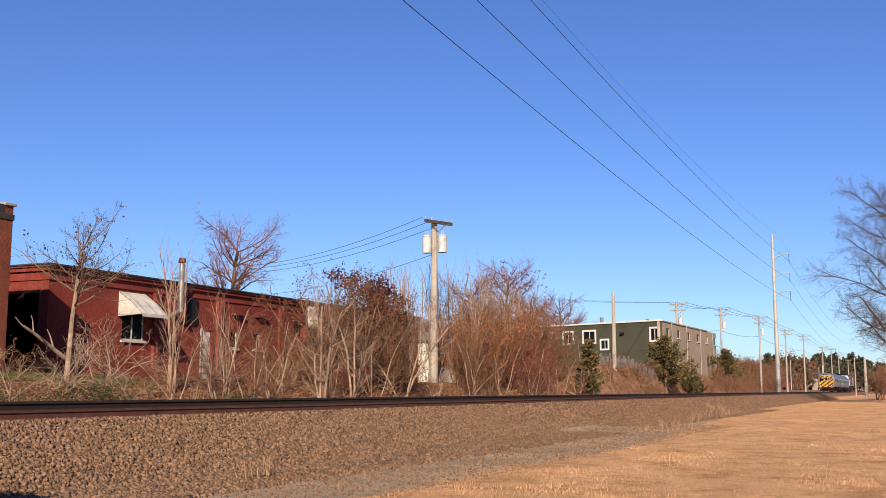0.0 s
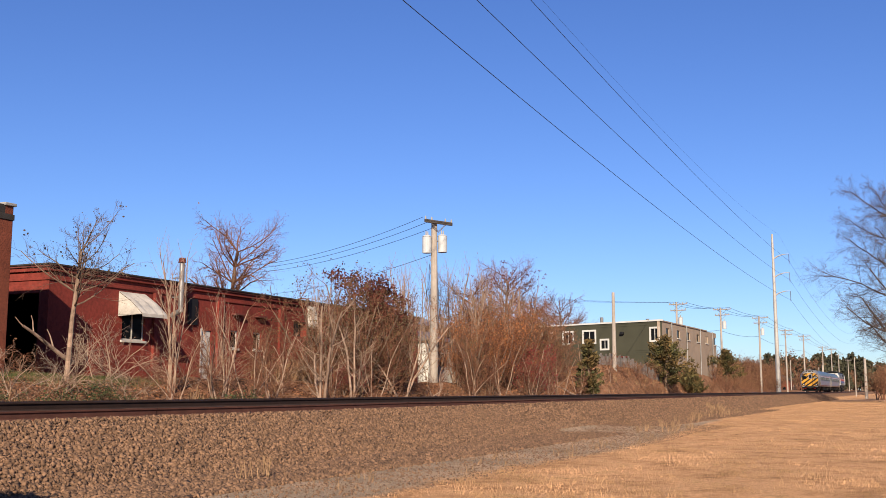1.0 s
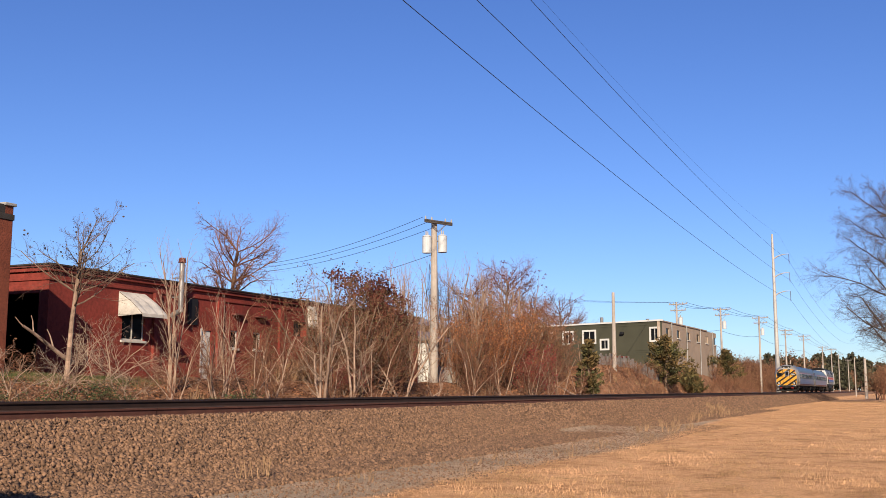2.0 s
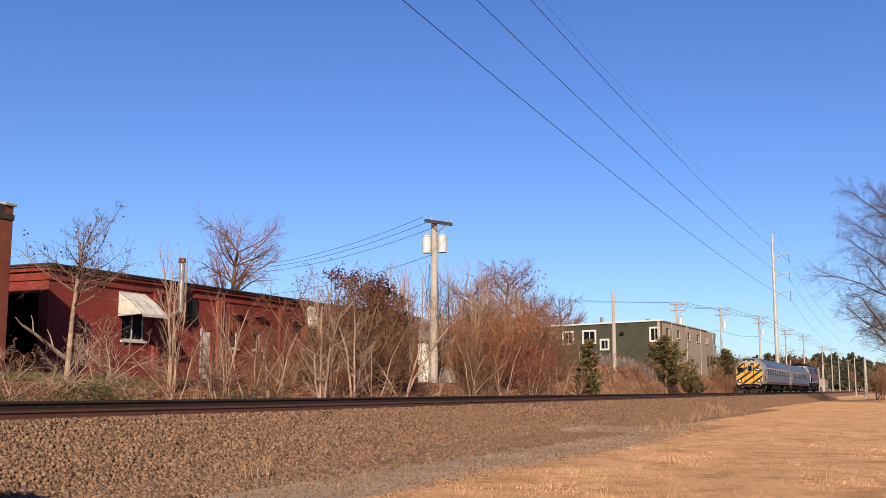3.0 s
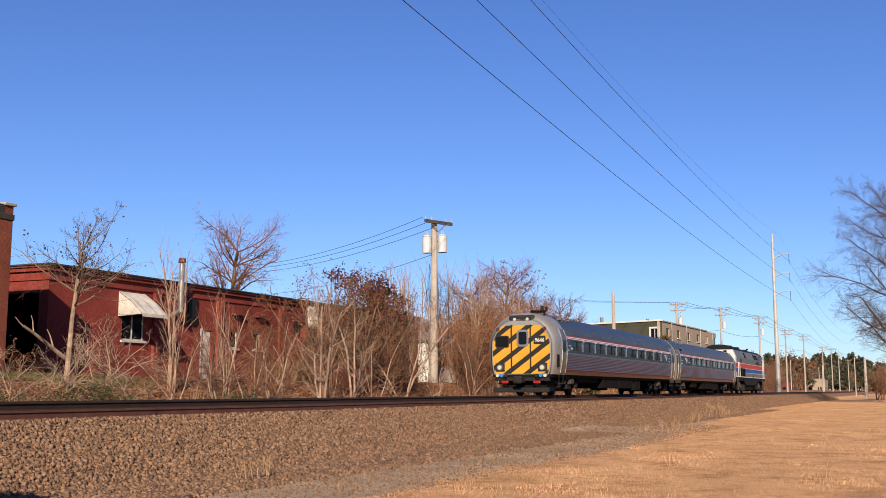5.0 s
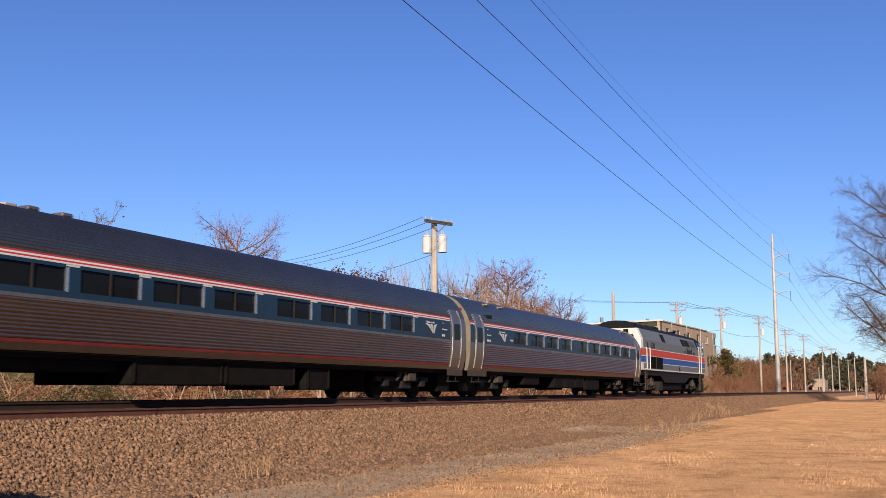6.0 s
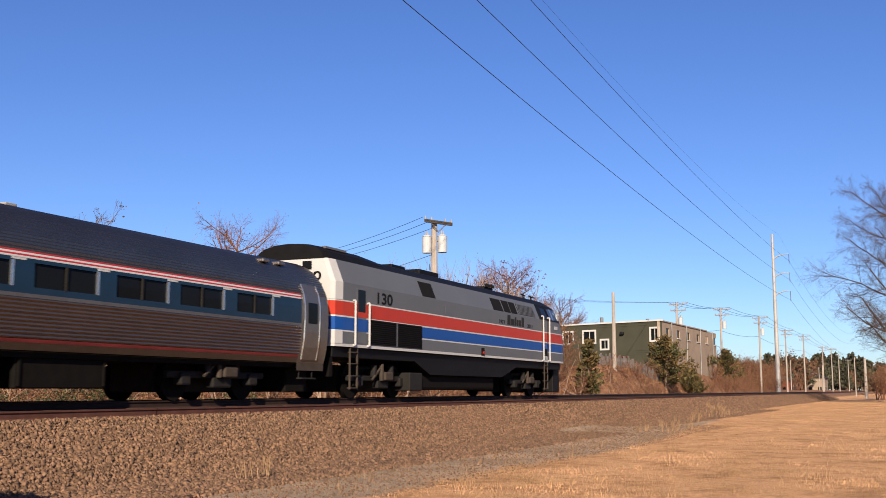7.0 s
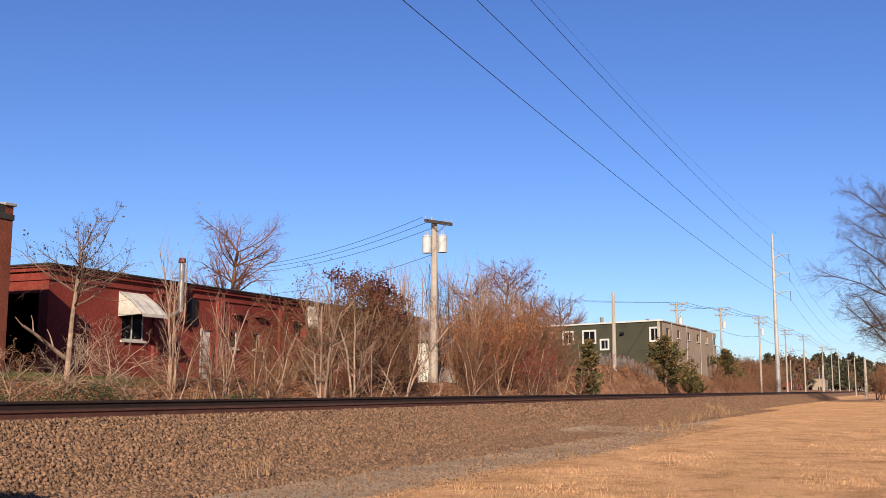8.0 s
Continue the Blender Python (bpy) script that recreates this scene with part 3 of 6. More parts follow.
def make_cab_car():
    car = empty("cab_car", pose(0, TRACK_Y, CAR_Z), "stainless cab car with yellow and black striped front", "railway car")
    L = 25.9
    wins = [(3.03, 4.6), (5.08, 6.71), (7.09, 8.74), (9.18, 10.82), (11.26, 12.86), (13.82, 15.39), (15.91, 17.43), (17.92, 19.55), (19.98, 21.56)]
    add_side(car, 2.1, L - 1.45, wins)
    # bull-nosed front: plan taper and falling roof
    pr = car_profile()
    st = []
    for x, sy, top in ((0.38, 0.875, 3.56), (0.43, 0.925, 3.66), (0.52, 0.96, 3.74), (0.66, 0.982, 3.81), (0.86, 0.996, 3.87), (1.15, 1.0, 3.9), (2.1, 1.0, 3.9)):
        sz = (top - 1.1) / 2.8
        st.append((x, sy, 1.1 * (1 - sz), sz))
    v, f = sweep(pr, st)
    f.append(tuple(range(len(pr))))
    part("front_shell", (v, f), SHELL_GREY, car, "smooth grey bull-nosed cab shell", smooth=True).data.polygons[-1].use_smooth = False
    standing = set(car.children)
    sz = (3.56 - 1.1) / 2.8
    face = [(y * 0.875, z * sz + 1.1 * (1 - sz)) for y, z in pr]
    face = [(y * 0.965, 1.13 + (z - 1.1) * 0.965) for y, z in face]
    face = clip_convex(face, 0, 1, 3.28)
    mask = part("front_mask", plate(face, -0.012, 0.01), CHARCOAL, car, "charcoal front mask")
    for i in range(-4, 9):
        c = 0.60 + i * 0.68
        poly = clip_convex(clip_convex(face, 0.72, 1, c + 0.21), -0.72, -1, -(c - 0.21))
        if len(poly) > 2:
            part("yellow_stripe", plate(poly, -0.018, -0.008), YELLOW, mask, "yellow diagonal warning stripe")
    # the pale-framed door window, cab window and number board sit proud of the stripes
    part("window_frame", plate(rounded(-0.36, 0.20, 2.33, 3.08, 0.14), -0.03, -0.015), CHROME, car)
    part("door_window", plate(rounded(-0.27, 0.11, 2.42, 2.99, 0.09), -0.036, -0.02), GLASS, car)
    part("cab_window", plate(rounded(0.62, 1.18, 2.34, 2.78, 0.06), -0.034, -0.014), GLASS, car)
    part("window_frame", plate(rounded(0.57, 1.23, 2.29, 2.83, 0.08), -0.026, -0.015), CHARCOAL, car)
    part("number_board", plate(rounded(-1.16, -0.60, 2.43, 2.80, 0.03), -0.030, -0.014), CHARCOAL, car)
    text_part("fleet_number", "9646", 0.24, pose(-0.033, -0.66, 2.53, 90, 0, -90), car, WHITE_LINE, width=0.44)
    for y in (-0.45, 0.45):
        part("door_post", boxbm(-0.05, 0.0, y - 0.03, y + 0.03, 1.2, 3.3), CHARCOAL, car)
    for y in (-1.0, 1.0):
        bm = tubebm((-0.11, y, 1.40), (0.0, y, 1.40), 0.13, 0.15, 18)
        lamp = part("headlight", bm, CHROME, car, "chrome headlight bezel")
        part("lens", tubebm((-0.125, y, 1.40), (-0.10, y, 1.40), 0.085, 0.10, 16), LAMP_WHITE, lamp)
        part("lamp_housing", boxbm(-0.03, 0.0, y - 0.22, y + 0.22, 1.22, 1.60, bevel=0.01), CHARCOAL, car)
        part("marker_lamp", tubebm((-0.05, y * 1.10, 3.12), (0.02, y * 1.10, 3.12), 0.075, 0.085, 14), CHARCOAL, car)
        part("marker_lens", tubebm((-0.06, y * 1.10, 3.12), (-0.045, y * 1.10, 3.12), 0.045, 0.05, 12), LAMP_RED, car)
        for j, m in enumerate((LAMP_WHITE, LAMP_BLUE, CHARCOAL)):
            yy = y * (1.12 - 0.2 * j)
            part("signal_lamp", tubebm((-0.07, yy, 1.05), (0.05, yy, 1.05), 0.075, 0.08, 14), m, car)
        for j in range(3):
            yy = y * (0.7 + 0.07 * j)
            part("air_hose", bent([(-0.02, yy, 0.95), (-0.10, yy - 0.02, 0.66), (-0.02, yy, 0.42)], 0.03), UNDER, car)
        part("hose_fitting", boxbm(-0.12, -0.02, y * 0.75 - 0.16, y * 0.75 + 0.16, 0.70, 0.82, bevel=0.02), LAMP_RED, car, "red air hose fittings")
    # roof brow with the twin headlamps
    bm = box(bmesh.new(), 0.0, 0.75, -0.62, 0.62, 3.36, 3.74, bevel=0.12)
    brow = part("headlamp_brow", bm, CHARCOAL, car, "dark rounded roof brow with twin headlamps")
    for y in (-0.3, 0.3):
        part("headlamp", tubebm((-0.03, y, 3.55), (0.02, y, 3.55), 0.065, 0.08, 16), LAMP_WHITE, brow)
    # horns and antennas
    bm = bmesh.new()
    box(bm, 0.8, 1.5, -0.75, -0.69, 3.98, 4.01)
    tube(bm, (1.15, -0.72, 3.72), (1.15, -0.72, 3.99), 0.05, 0.05, 8)
    for x in (0.84, 1.44):
        tube(bm, (x, -0.72, 4.0), (x, -0.72, 4.20), 0.085, 0.065, 12)
    part("roof_aerial", bm, DARK_IRON, car, "pair of grey roof domes on a bracket")
    bm = bmesh.new()
    for i in range(5):
        tube(bm, (0.55 + 0.06 * i, -0.35 - 0.12 * i, 3.92), (0.95, -0.30 - 0.11 * i, 3.94), 0.08, 0.03, 8)
    part("air_horn", bm, UNDER, car)
    # pilot, coupler and ploughing plate
    bm = bmesh.new()
    box(bm, 0.05, 0.30, -1.28, 1.28, 0.80, 1.12, bevel=0.03)
    box(bm, -0.10, 0.15, -1.30, 1.30, 0.30, 0.52, bevel=0.04)
    part("pilot", bm, DARK_IRON, car, "dark steel pilot and buffer beam")
    bm = bmesh.new()
    box(bm, -0.55, 0.30, -0.14, 0.14, 0.72, 0.98, bevel=0.05)
    box(bm, -0.62, -0.38, -0.22, 0.20, 0.68, 1.02, bevel=0.07)
    part("coupler", bm, DARK_IRON, car)
    bm = bmesh.new()
    box(bm, 0.30, 0.62, -1.60, -1.56, 1.42, 1.98, bevel=0.02)
    part("corner_step_recess", bm, LOUVRE, car)
    # the whole front stands a little behind the car's nominal end
    for ob in set(car.children) - standing:
        ob.matrix_basis = pose(0.38, 0, 0) @ ob.matrix_basis
    # added dark block, blackening the open space behind the pilot
    part("end_fill", boxbm(0.75, 1.9, -1.05, 1.05, 0.35, 1.0, bevel=0.03), UNDER, car)
    car_door(car, 1.30, 2.0)
    vestibule(car, L - 1.45, L - 0.12, 1)
    car_door(car, L - 1.32, L - 0.58)
    diaphragm(car, L - 0.12, 1)
    underfloor(car, 0.4, L - 0.4, [(8.9, 12.0, 0.50, 1.0, 0.98), (12.05, 15.1, 0.50, 1.0, 0.98), (15.7, 16.9, 0.40, 1.0, 0.95), (4.9, 8.7, 0.75, 1.0, 0.8)])
    add_bogie(car, 3.55)
    add_bogie(car, L - 4.0)
    for x in (2.6, 3.2, 3.8):
        roof_vent(car, x, 0.34, -0.98, 3.62)
    for x in (5.75, 6.8, 7.7):
        roof_vent(car, x, 0.3, -0.3, 3.86)
    end_letters(car, 2.35, 1)
    text_part("fleet_number", "9646", 0.14, side_pose(2.62, 2.26, 1.604), car, WHITE_LINE, width=0.34)
    winged_mark(car, 22.4)
    end_letters(car, 23.8, 2)
    return car


# locomotive
LOCO_END = 20.1


def loco_front(z):
    return float(np.interp(z, [0.3, 1.6, 2.5, 2.9, 3.4, 4.05, 4.3, 4.42], [20.85, 21.0, 20.98, 20.85, 20.50, 20.05, 19.5, 19.1]))


def loco_half(z):
    return float(np.interp(z, [0.3, 1.6, 3.40, 4.05, 4.28, 4.42], [1.42, 1.5, 1.5, 1.24, 0.95, 0.45]))


def loco_ring(z):
    w, e = loco_half(z), loco_front(z)
    near = [(0.0, 0.90), (0.10, 0.97), (0.45, 1.0), (6.0, 1.0), (12.0, 1.0), (e - 1.7, 1.0), (e - 0.7, 0.985), (e - 0.2, 0.94), (e, 0.84)]
    return [(x, -w * k, z) for x, k in near] + [(x, w * k, z) for x, k in near[::-1]]


def loco_slice(zs):
    v, f = [], []
    for z in zs:
        v += loco_ring(z)
    n = len(loco_ring(2))
    for i in range(len(zs) - 1):
        for j in range(n):
            a, b = i * n + j, i * n + (j + 1) % n
            f.append((a, b, b + n, a + n))
    return v, f, n


def loco_panel(name, x0, x1, z0, z1, out, material, loco, depth=0.02, slats=0, slat_mat=None):
    """A panel that follows the side, proud by out; with slats it is a louvre."""
    w0, w1 = loco_half(z0) + out, loco_half(z1) + out
    v = [(x0, -w0, z0), (x1, -w0, z0), (x1, -w1, z1), (x0, -w1, z1)]
    v += [(x, y + depth + out, z) for x, y, z in v]
    f = [(0, 1, 2, 3), (0, 4, 5, 1), (1, 5, 6, 2), (2, 6, 7, 3), (3, 7, 4, 0)]
    ob = part(name, (v, f), material, loco)
    for i in range(slats):
        z = z0 + (z1 - z0) * (i + 0.5) / slats
        w = loco_half(z) + out
        part("slat", boxbm(x0 + 0.03, x1 - 0.03, -w - 0.022, -w + 0.004, z - 0.014, z + 0.014), slat_mat or material, ob)
    return ob


def make_locomotive():
    loco = empty("locomotive", pose(52.3, TRACK_Y, CAR_Z), "grey diesel locomotive with red, white and blue stripes", "locomotive")
    for nm, zs, m, lab in (("sill_stripe", (1.60, 1.68), WHITE_LINE, "white sill stripe"), ("lower_side", (1.68, 2.02), LOCO_GREY, ""), ("white_stripe", (2.02, 2.06), WHITE_LINE, ""),
                           ("blue_stripe", (2.06, 2.42), LOCO_BLUE, "broad blue stripe"), ("white_stripe", (2.42, 2.465), WHITE_LINE, ""), ("red_stripe", (2.465, 2.86), LOCO_RED, "broad red stripe"),
                           ("white_stripe", (2.86, 2.90), WHITE_LINE, ""), ("upper_side", (2.90, 3.40), LOCO_GREY, ""), ("sloped_side", (3.40, 4.05), LOCO_GREY, "silver-grey sloped upper side")):
        v, f, n = loco_slice(zs)
        part(nm, (v, f), m, loco, lab)
    v, f, n = loco_slice((4.05, 4.14, 4.28, 4.42))
    f.append(tuple(range(3 * n, 4 * n)))
    part("roof", (v, f), LOCO_BLACK, loco, "black curved roof")
    # white rear end wrapping round the corners
    for z0, z1 in ((1.68, 2.02), (2.90, 3.40), (3.40, 4.05)):
        a, b = loco_ring(z0), loco_ring(z1)
        n = len(a)
        idx = [2, 1, 0, n - 1, n - 2, n - 3]
        v = [(x - 0.012, y * 1.006, z) for x, y, z in [a[i] for i in idx]] + [(x - 0.012, y * 1.006, z) for x, y, z in [b[i] for i in idx]]
        f = [(i, i + 1, i + 7, i + 6) for i in range(5)]
        part("end_panel", (v, f), WHITE_LINE, loco, "white painted rear end")
    # rear hood arch over the end
    arch = [(-1.22, 4.04), (-1.12, 4.24), (-0.9, 4.38), (-0.5, 4.47), (0, 4.50), (0.5, 4.47), (0.9, 4.38), (1.12, 4.24), (1.22, 4.04)]
    v, f = sweep(arch, [(-0.02, 0.93, 0, 1), (0.25, 1.0, 0.02, 1), (2.3, 1.0, 0.02, 1), (3.6, 0.97, -0.06, 1)])
    f.append(tuple(range(9)))
    part("roof_hood", (v, f), LOCO_BLACK, loco, "black arched rear roof hood")
    part("hatch_panel", boxbm(0.3, 1.5, -1.0, -0.86, 4.36, 4.43, bevel=0.01), LOCO_GREY, loco)
    for a, b, z in ((5.3, 6.3, 4.50), (7.4, 9.0, 4.56), (13.3, 14.3, 4.50)):
        bm = box(bmesh.new(), a, b, -0.55, 0.55, 4.25, z, bevel=0.05)
        part("roof_housing", bm, LOCO_BLACK, loco)
    bm = bmesh.new()
    for i in range(6):
        tube(bm, (13.4 + 0.16 * i, -0.6, 4.48), (13.4 + 0.16 * i, -0.6, 4.60), 0.05, 0.06, 8)
    part("air_horn", bm, LOCO_BLACK, loco)
    for x in (18.0, 19.0):
        bm = bmesh.new()
        tube(bm, (x, -0.5, 4.36), (x, -0.5, 4.55), 0.03, 0.03, 6)
        tube(bm, (x - 0.22, -0.5, 4.54), (x + 0.22, -0.5, 4.52), 0.04, 0.03, 6)
        part("roof_aerial", bm, LOCO_BLACK, loco)
    # windows, louvres and doors of the side
    loco_panel("radiator_grille", 1.97, 3.74, 1.72, 2.44, 0.012, LOUVRE, loco, slats=12)
    loco_panel("radiator_grille", 3.82, 5.58, 1.72, 2.44, 0.012, LOUVRE, loco, slats=12)
    loco_panel("grille_post", 3.73, 3.83, 1.70, 2.44, 0.016, LOCO_GREY, loco)
    loco_panel("air_intake", 5.66, 6.68, 3.43, 3.93, 0.008, LOUVRE, loco)
    for a, b in ((11.98, 13.02), (13.14, 13.86), (13.92, 14.62)):
        loco_panel("air_intake", a, b, 3.43, 3.90, 0.008, LOUVRE, loco)
    loco_panel("cab_louvre", 14.78, 16.80, 3.45, 3.88, 0.008, LOUVRE, loco, slats=9, slat_mat=LOCO_GREY)
    loco_panel("cab_mask", 17.30, 18.70, 3.40, 4.05, 0.006, LOCO_BLACK, loco)
    loco_panel("cab_side_window", 17.78, 18.36, 3.48, 3.92, 0.014, GLASS, loco)
    loco_panel("cab_window", 18.72, 19.55, 3.47, 3.93, 0.020, SKY_GLASS, loco)
    loco_panel("window_post", 19.10, 19.16, 3.45, 3.95, 0.026, CHROME, loco)
    loco_panel("rating_plate", 19.30, 19.72, 3.06, 3.20, 0.003, TRIM_GREY, loco)
    loco_panel("access_hatch", 7.45, 8.12, 2.97, 3.28, 0.006, LOCO_GREY, loco)
    loco_panel("rear_door", 1.24, 1.82, 1.72, 3.30, 0.008, LOCO_GREY, loco)
    loco_panel("door_window", 1.31, 1.75, 2.62, 3.26, 0.014, GLASS, loco)
    loco_panel("door_stripe", 1.24, 1.82, 2.465, 2.86, 0.011, LOCO_RED, loco)
    loco_panel("door_stripe", 1.24, 1.82, 2.06, 2.42, 0.011, LOCO_BLUE, loco)
    loco_panel("fuel_filler", 10.68, 11.0, 1.66, 1.94, 0.006, LOUVRE, loco)
    part("filler_cap", tubebm((10.86, -1.50, 1.76), (10.86, -1.56, 1.76), 0.06, 0.06, 12), LAMP_RED, loco)
    loco_panel("cab_step_recess", 17.72, 18.30, 1.70, 2.16, 0.006, LOUVRE, loco)
    loco_panel("cab_step_plate", 17.80, 18.25, 1.70, 1.86, 0.012, CHROME, loco)
    loco_panel("cab_door_gap", 17.70, 17.73, 2.16, 3.40, 0.005, LOUVRE, loco)
    loco_panel("cab_door_gap", 18.29, 18.32, 2.16, 3.40, 0.005, LOUVRE, loco)
    for x, z1 in ((1.06, 2.92), (1.90, 2.90), (17.60, 3.55), (18.42, 3.52)):
        grab_rail(loco, x, -1.5, 1.66, z1, WHITE_LINE, 0.032)
    # windshield, over the sloped nose
    z0, z1 = 3.40, 4.05
    a, b = loco_ring(z0), loco_ring(z1)
    idx = [5, 6, 7, 8, 9, 10, 11, 12]
    v = [(x + 0.015, y * 1.01, z) for x, y, z in [a[i] for i in idx]] + [(x + 0.015, y * 1.01, z) for x, y, z in [b[i] for i in idx]]
    part("nose_mask", (v, [(i, i + 1, i + 9, i + 8) for i in range(7)]), LOCO_BLACK, loco, "black windscreen surround")
    w = [(x + 0.02, y * 1.015, z) for x, y, z in [loco_ring(3.52)[i] for i in (6, 7)]] + [(x + 0.02, y * 1.015, z) for x, y, z in [loco_ring(3.92)[i] for i in (7, 6)]]
    part("windscreen", (w, [(0, 1, 2, 3)]), GLASS, loco)
    part("mirror", boxbm(19.86, 19.91, -1.46, -1.36, 3.47, 3.93, bevel=0.01), CHROME, loco)
    # lettering
    text_part("fleet_number", "130", 0.46, side_pose(2.50, 2.955, 1.508), loco, LOCO_BLACK, width=0.98)
    text_part("fleet_number", "130", 0.34, pose(-0.03, -0.32, 3.44, 90, 0, -90), loco, LOCO_BLACK, width=0.75)
    text_part("year", "1971", 0.2, side_pose(12.52, 2.96, 1.507), loco, LOCO_BLACK, width=0.56)
    text_part("year", "2011", 0.2, side_pose(15.72, 2.96, 1.507), loco, LOCO_BLACK, width=0.6)
    for i, (x, wd, h) in enumerate(((13.40, 0.34, 0.38), (13.80, 0.38, 0.25), (14.24, 0.16, 0.34), (14.46, 0.18, 0.25), (14.70, 0.26, 0.25), (15.02, 0.28, 0.38))):
        part("name_bar", boxbm(x, x + wd, -1.509, -1.503, 2.955, 2.955 + h), CHARCOAL, loco)
    for y0, y1, z0, z1 in ((0.45, 0.75, 3.74, 3.98), (0.72, 1.08, 2.98, 3.34)):
        part("end_window", boxbm(-0.03, 0.0, -y1, -y0, z0, z1, bevel=0.005), GLASS, loco)
    # frame, tank, trucks
    bm = bmesh.new()
    box(bm, 0.10, 20.4, -1.38, 1.38, 1.30, 1.60, bevel=0.02)
    v = [(5.2, 1.32), (6.4, 0.90), (13.0, 0.90), (14.6, 1.32)]
    q = [bm.verts.new((x, s * 1.42, z)) for s in (-1, 1) for x, z in v]
    for fc in ((0, 1, 2, 3), (7, 6, 5, 4), (0, 4, 5, 1), (1, 5, 6, 2), (2, 6, 7, 3), (3, 7, 4, 0)):
        bm.faces.new([q[i] for i in fc])
    part("side_skirt", bm, LOCO_BLACK, loco, "black frame skirt")
    part("fuel_tank", box(bmesh.new(), 6.0, 12.6, -1.25, 1.25, 0.40, 0.92, bevel=0.1), UNDER, loco)
    part("battery_box", box(bmesh.new(), 4.9, 5.8, -1.42, -0.6, 0.38, 0.95, bevel=0.03), DARK_IRON, loco)
    for x in (3.5, 16.6):
        add_bogie(loco, x, base=1.37, r=0.508, name="truck")
    for x in (0.95, 17.95):
        bm = bmesh.new()
        for xe in (x, x + 0.42):
            tube(bm, (xe, -1.46, 0.42), (xe, -1.46, 1.58), 0.03, 0.03, 6)
        for z in (0.46, 0.80, 1.14, 1.46):
            box(bm, x, x + 0.42, -1.50, -1.38, z - 0.015, z + 0.015)
        part("ladder", bm, BRAKE_DUST, loco, "dusty side ladder")
    part("nose_skirt", box(bmesh.new(), 19.95, 20.82, -1.20, 1.20, 0.30, 1.598, bevel=0.06), LOCO_BLACK, loco)
    bm = box(bmesh.new(), -0.55, 0.2, -0.16, 0.16, 0.72, 1.0, bevel=0.05)
    part("coupler", bm, DARK_IRON, loco)
    part("rear_beam", boxbm(0.0, 0.2, -1.35, 1.35, 0.75, 1.3, bevel=0.03), UNDER, loco)
    return loco


CARS = [(make_cab_car(), 0.0), (make_coach(), 26.1), (make_locomotive(), 52.3)]


# ---- buildings ----
def holed_wall(x0, x1, z0, z1, y, thick, holes):
    """A wall along x with rectangular openings cut right through it."""
    xs = sorted({x0, x1, *[h[0] for h in holes], *[h[1] for h in holes]})
    zs = sorted({z0, z1, *[h[2] for h in holes], *[h[3] for h in holes]})
    v, f = [], []

    def quad(a, b, c, d):
        k = len(v)
        v.extend((a, b, c, d))
        f.append((k, k + 1, k + 2, k + 3))

    def solid(i, j):
        if not (0 <= i < len(xs) - 1 and 0 <= j < len(zs) - 1):
            return False
        cx, cz = (xs[i] + xs[i + 1]) / 2, (zs[j] + zs[j + 1]) / 2
        return not any(h[0] < cx < h[1] and h[2] < cz < h[3] for h in holes)
    for i in range(len(xs) - 1):
        for j in range(len(zs) - 1):
            if not solid(i, j):
                continue
            a, b, c, d = xs[i], xs[i + 1], zs[j], zs[j + 1]
            quad((a, y, c), (b, y, c), (b, y, d), (a, y, d))
            quad((a, y + thick, d), (b, y + thick, d), (b, y + thick, c), (a, y + thick, c))
            if not solid(i - 1, j):
                quad((a, y + thick, c), (a, y, c), (a, y, d), (a, y + thick, d))
            if not solid(i + 1, j):
                quad((b, y, c), (b, y + thick, c), (b, y + thick, d), (b, y, d))
            if not solid(i, j - 1):
                quad((a, y, c), (a, y + thick, c), (b, y + thick, c), (b, y, c))
            if not solid(i, j + 1):
                quad((a, y + thick, d), (a, y, d), (b, y, d), (b, y + thick, d))
    return v, f


def sash(parent, x0, x1, z0, z1, y, frame_mat, cols=2, rows=1):
    """A window with its frame, sill and panes set back in an opening."""
    w = empty("window", Matrix.Identity(4), "", "")
    for k in ("label", "category"):
        if k in w:
            del w[k]
    w.parent = parent
    t = 0.06
    bm = bmesh.new()
    for a, b, c, d in ((x0, x1, z0, z0 + t), (x0, x1, z1 - t, z1), (x0, x0 + t, z0 + t, z1 - t), (x1 - t, x1, z0 + t, z1 - t)):
        box(bm, a, b, y + 0.06, y + 0.13, c, d)
    for i in range(1, cols):
        xx = x0 + (x1 - x0) * i / cols
        box(bm, xx - 0.025, xx + 0.025, y + 0.065, y + 0.125, z0 + t, z1 - t)
    part("window_frame", bm, frame_mat, w, "pale painted window frame")
    part("window_sill", boxbm(x0 - 0.08, x1 + 0.08, y - 0.08, y + 0.06, z0 - 0.09, z0 - 0.002, bevel=0.01), CREAM, w)
    for i in range(cols):
        a, b = x0 + (x1 - x0) * i / cols, x0 + (x1 - x0) * (i + 1) / cols
        part("pane", boxbm(a + 0.03, b - 0.03, y + 0.09, y + 0.10, z0 + t, z1 - t), GLASS, w)
    return w


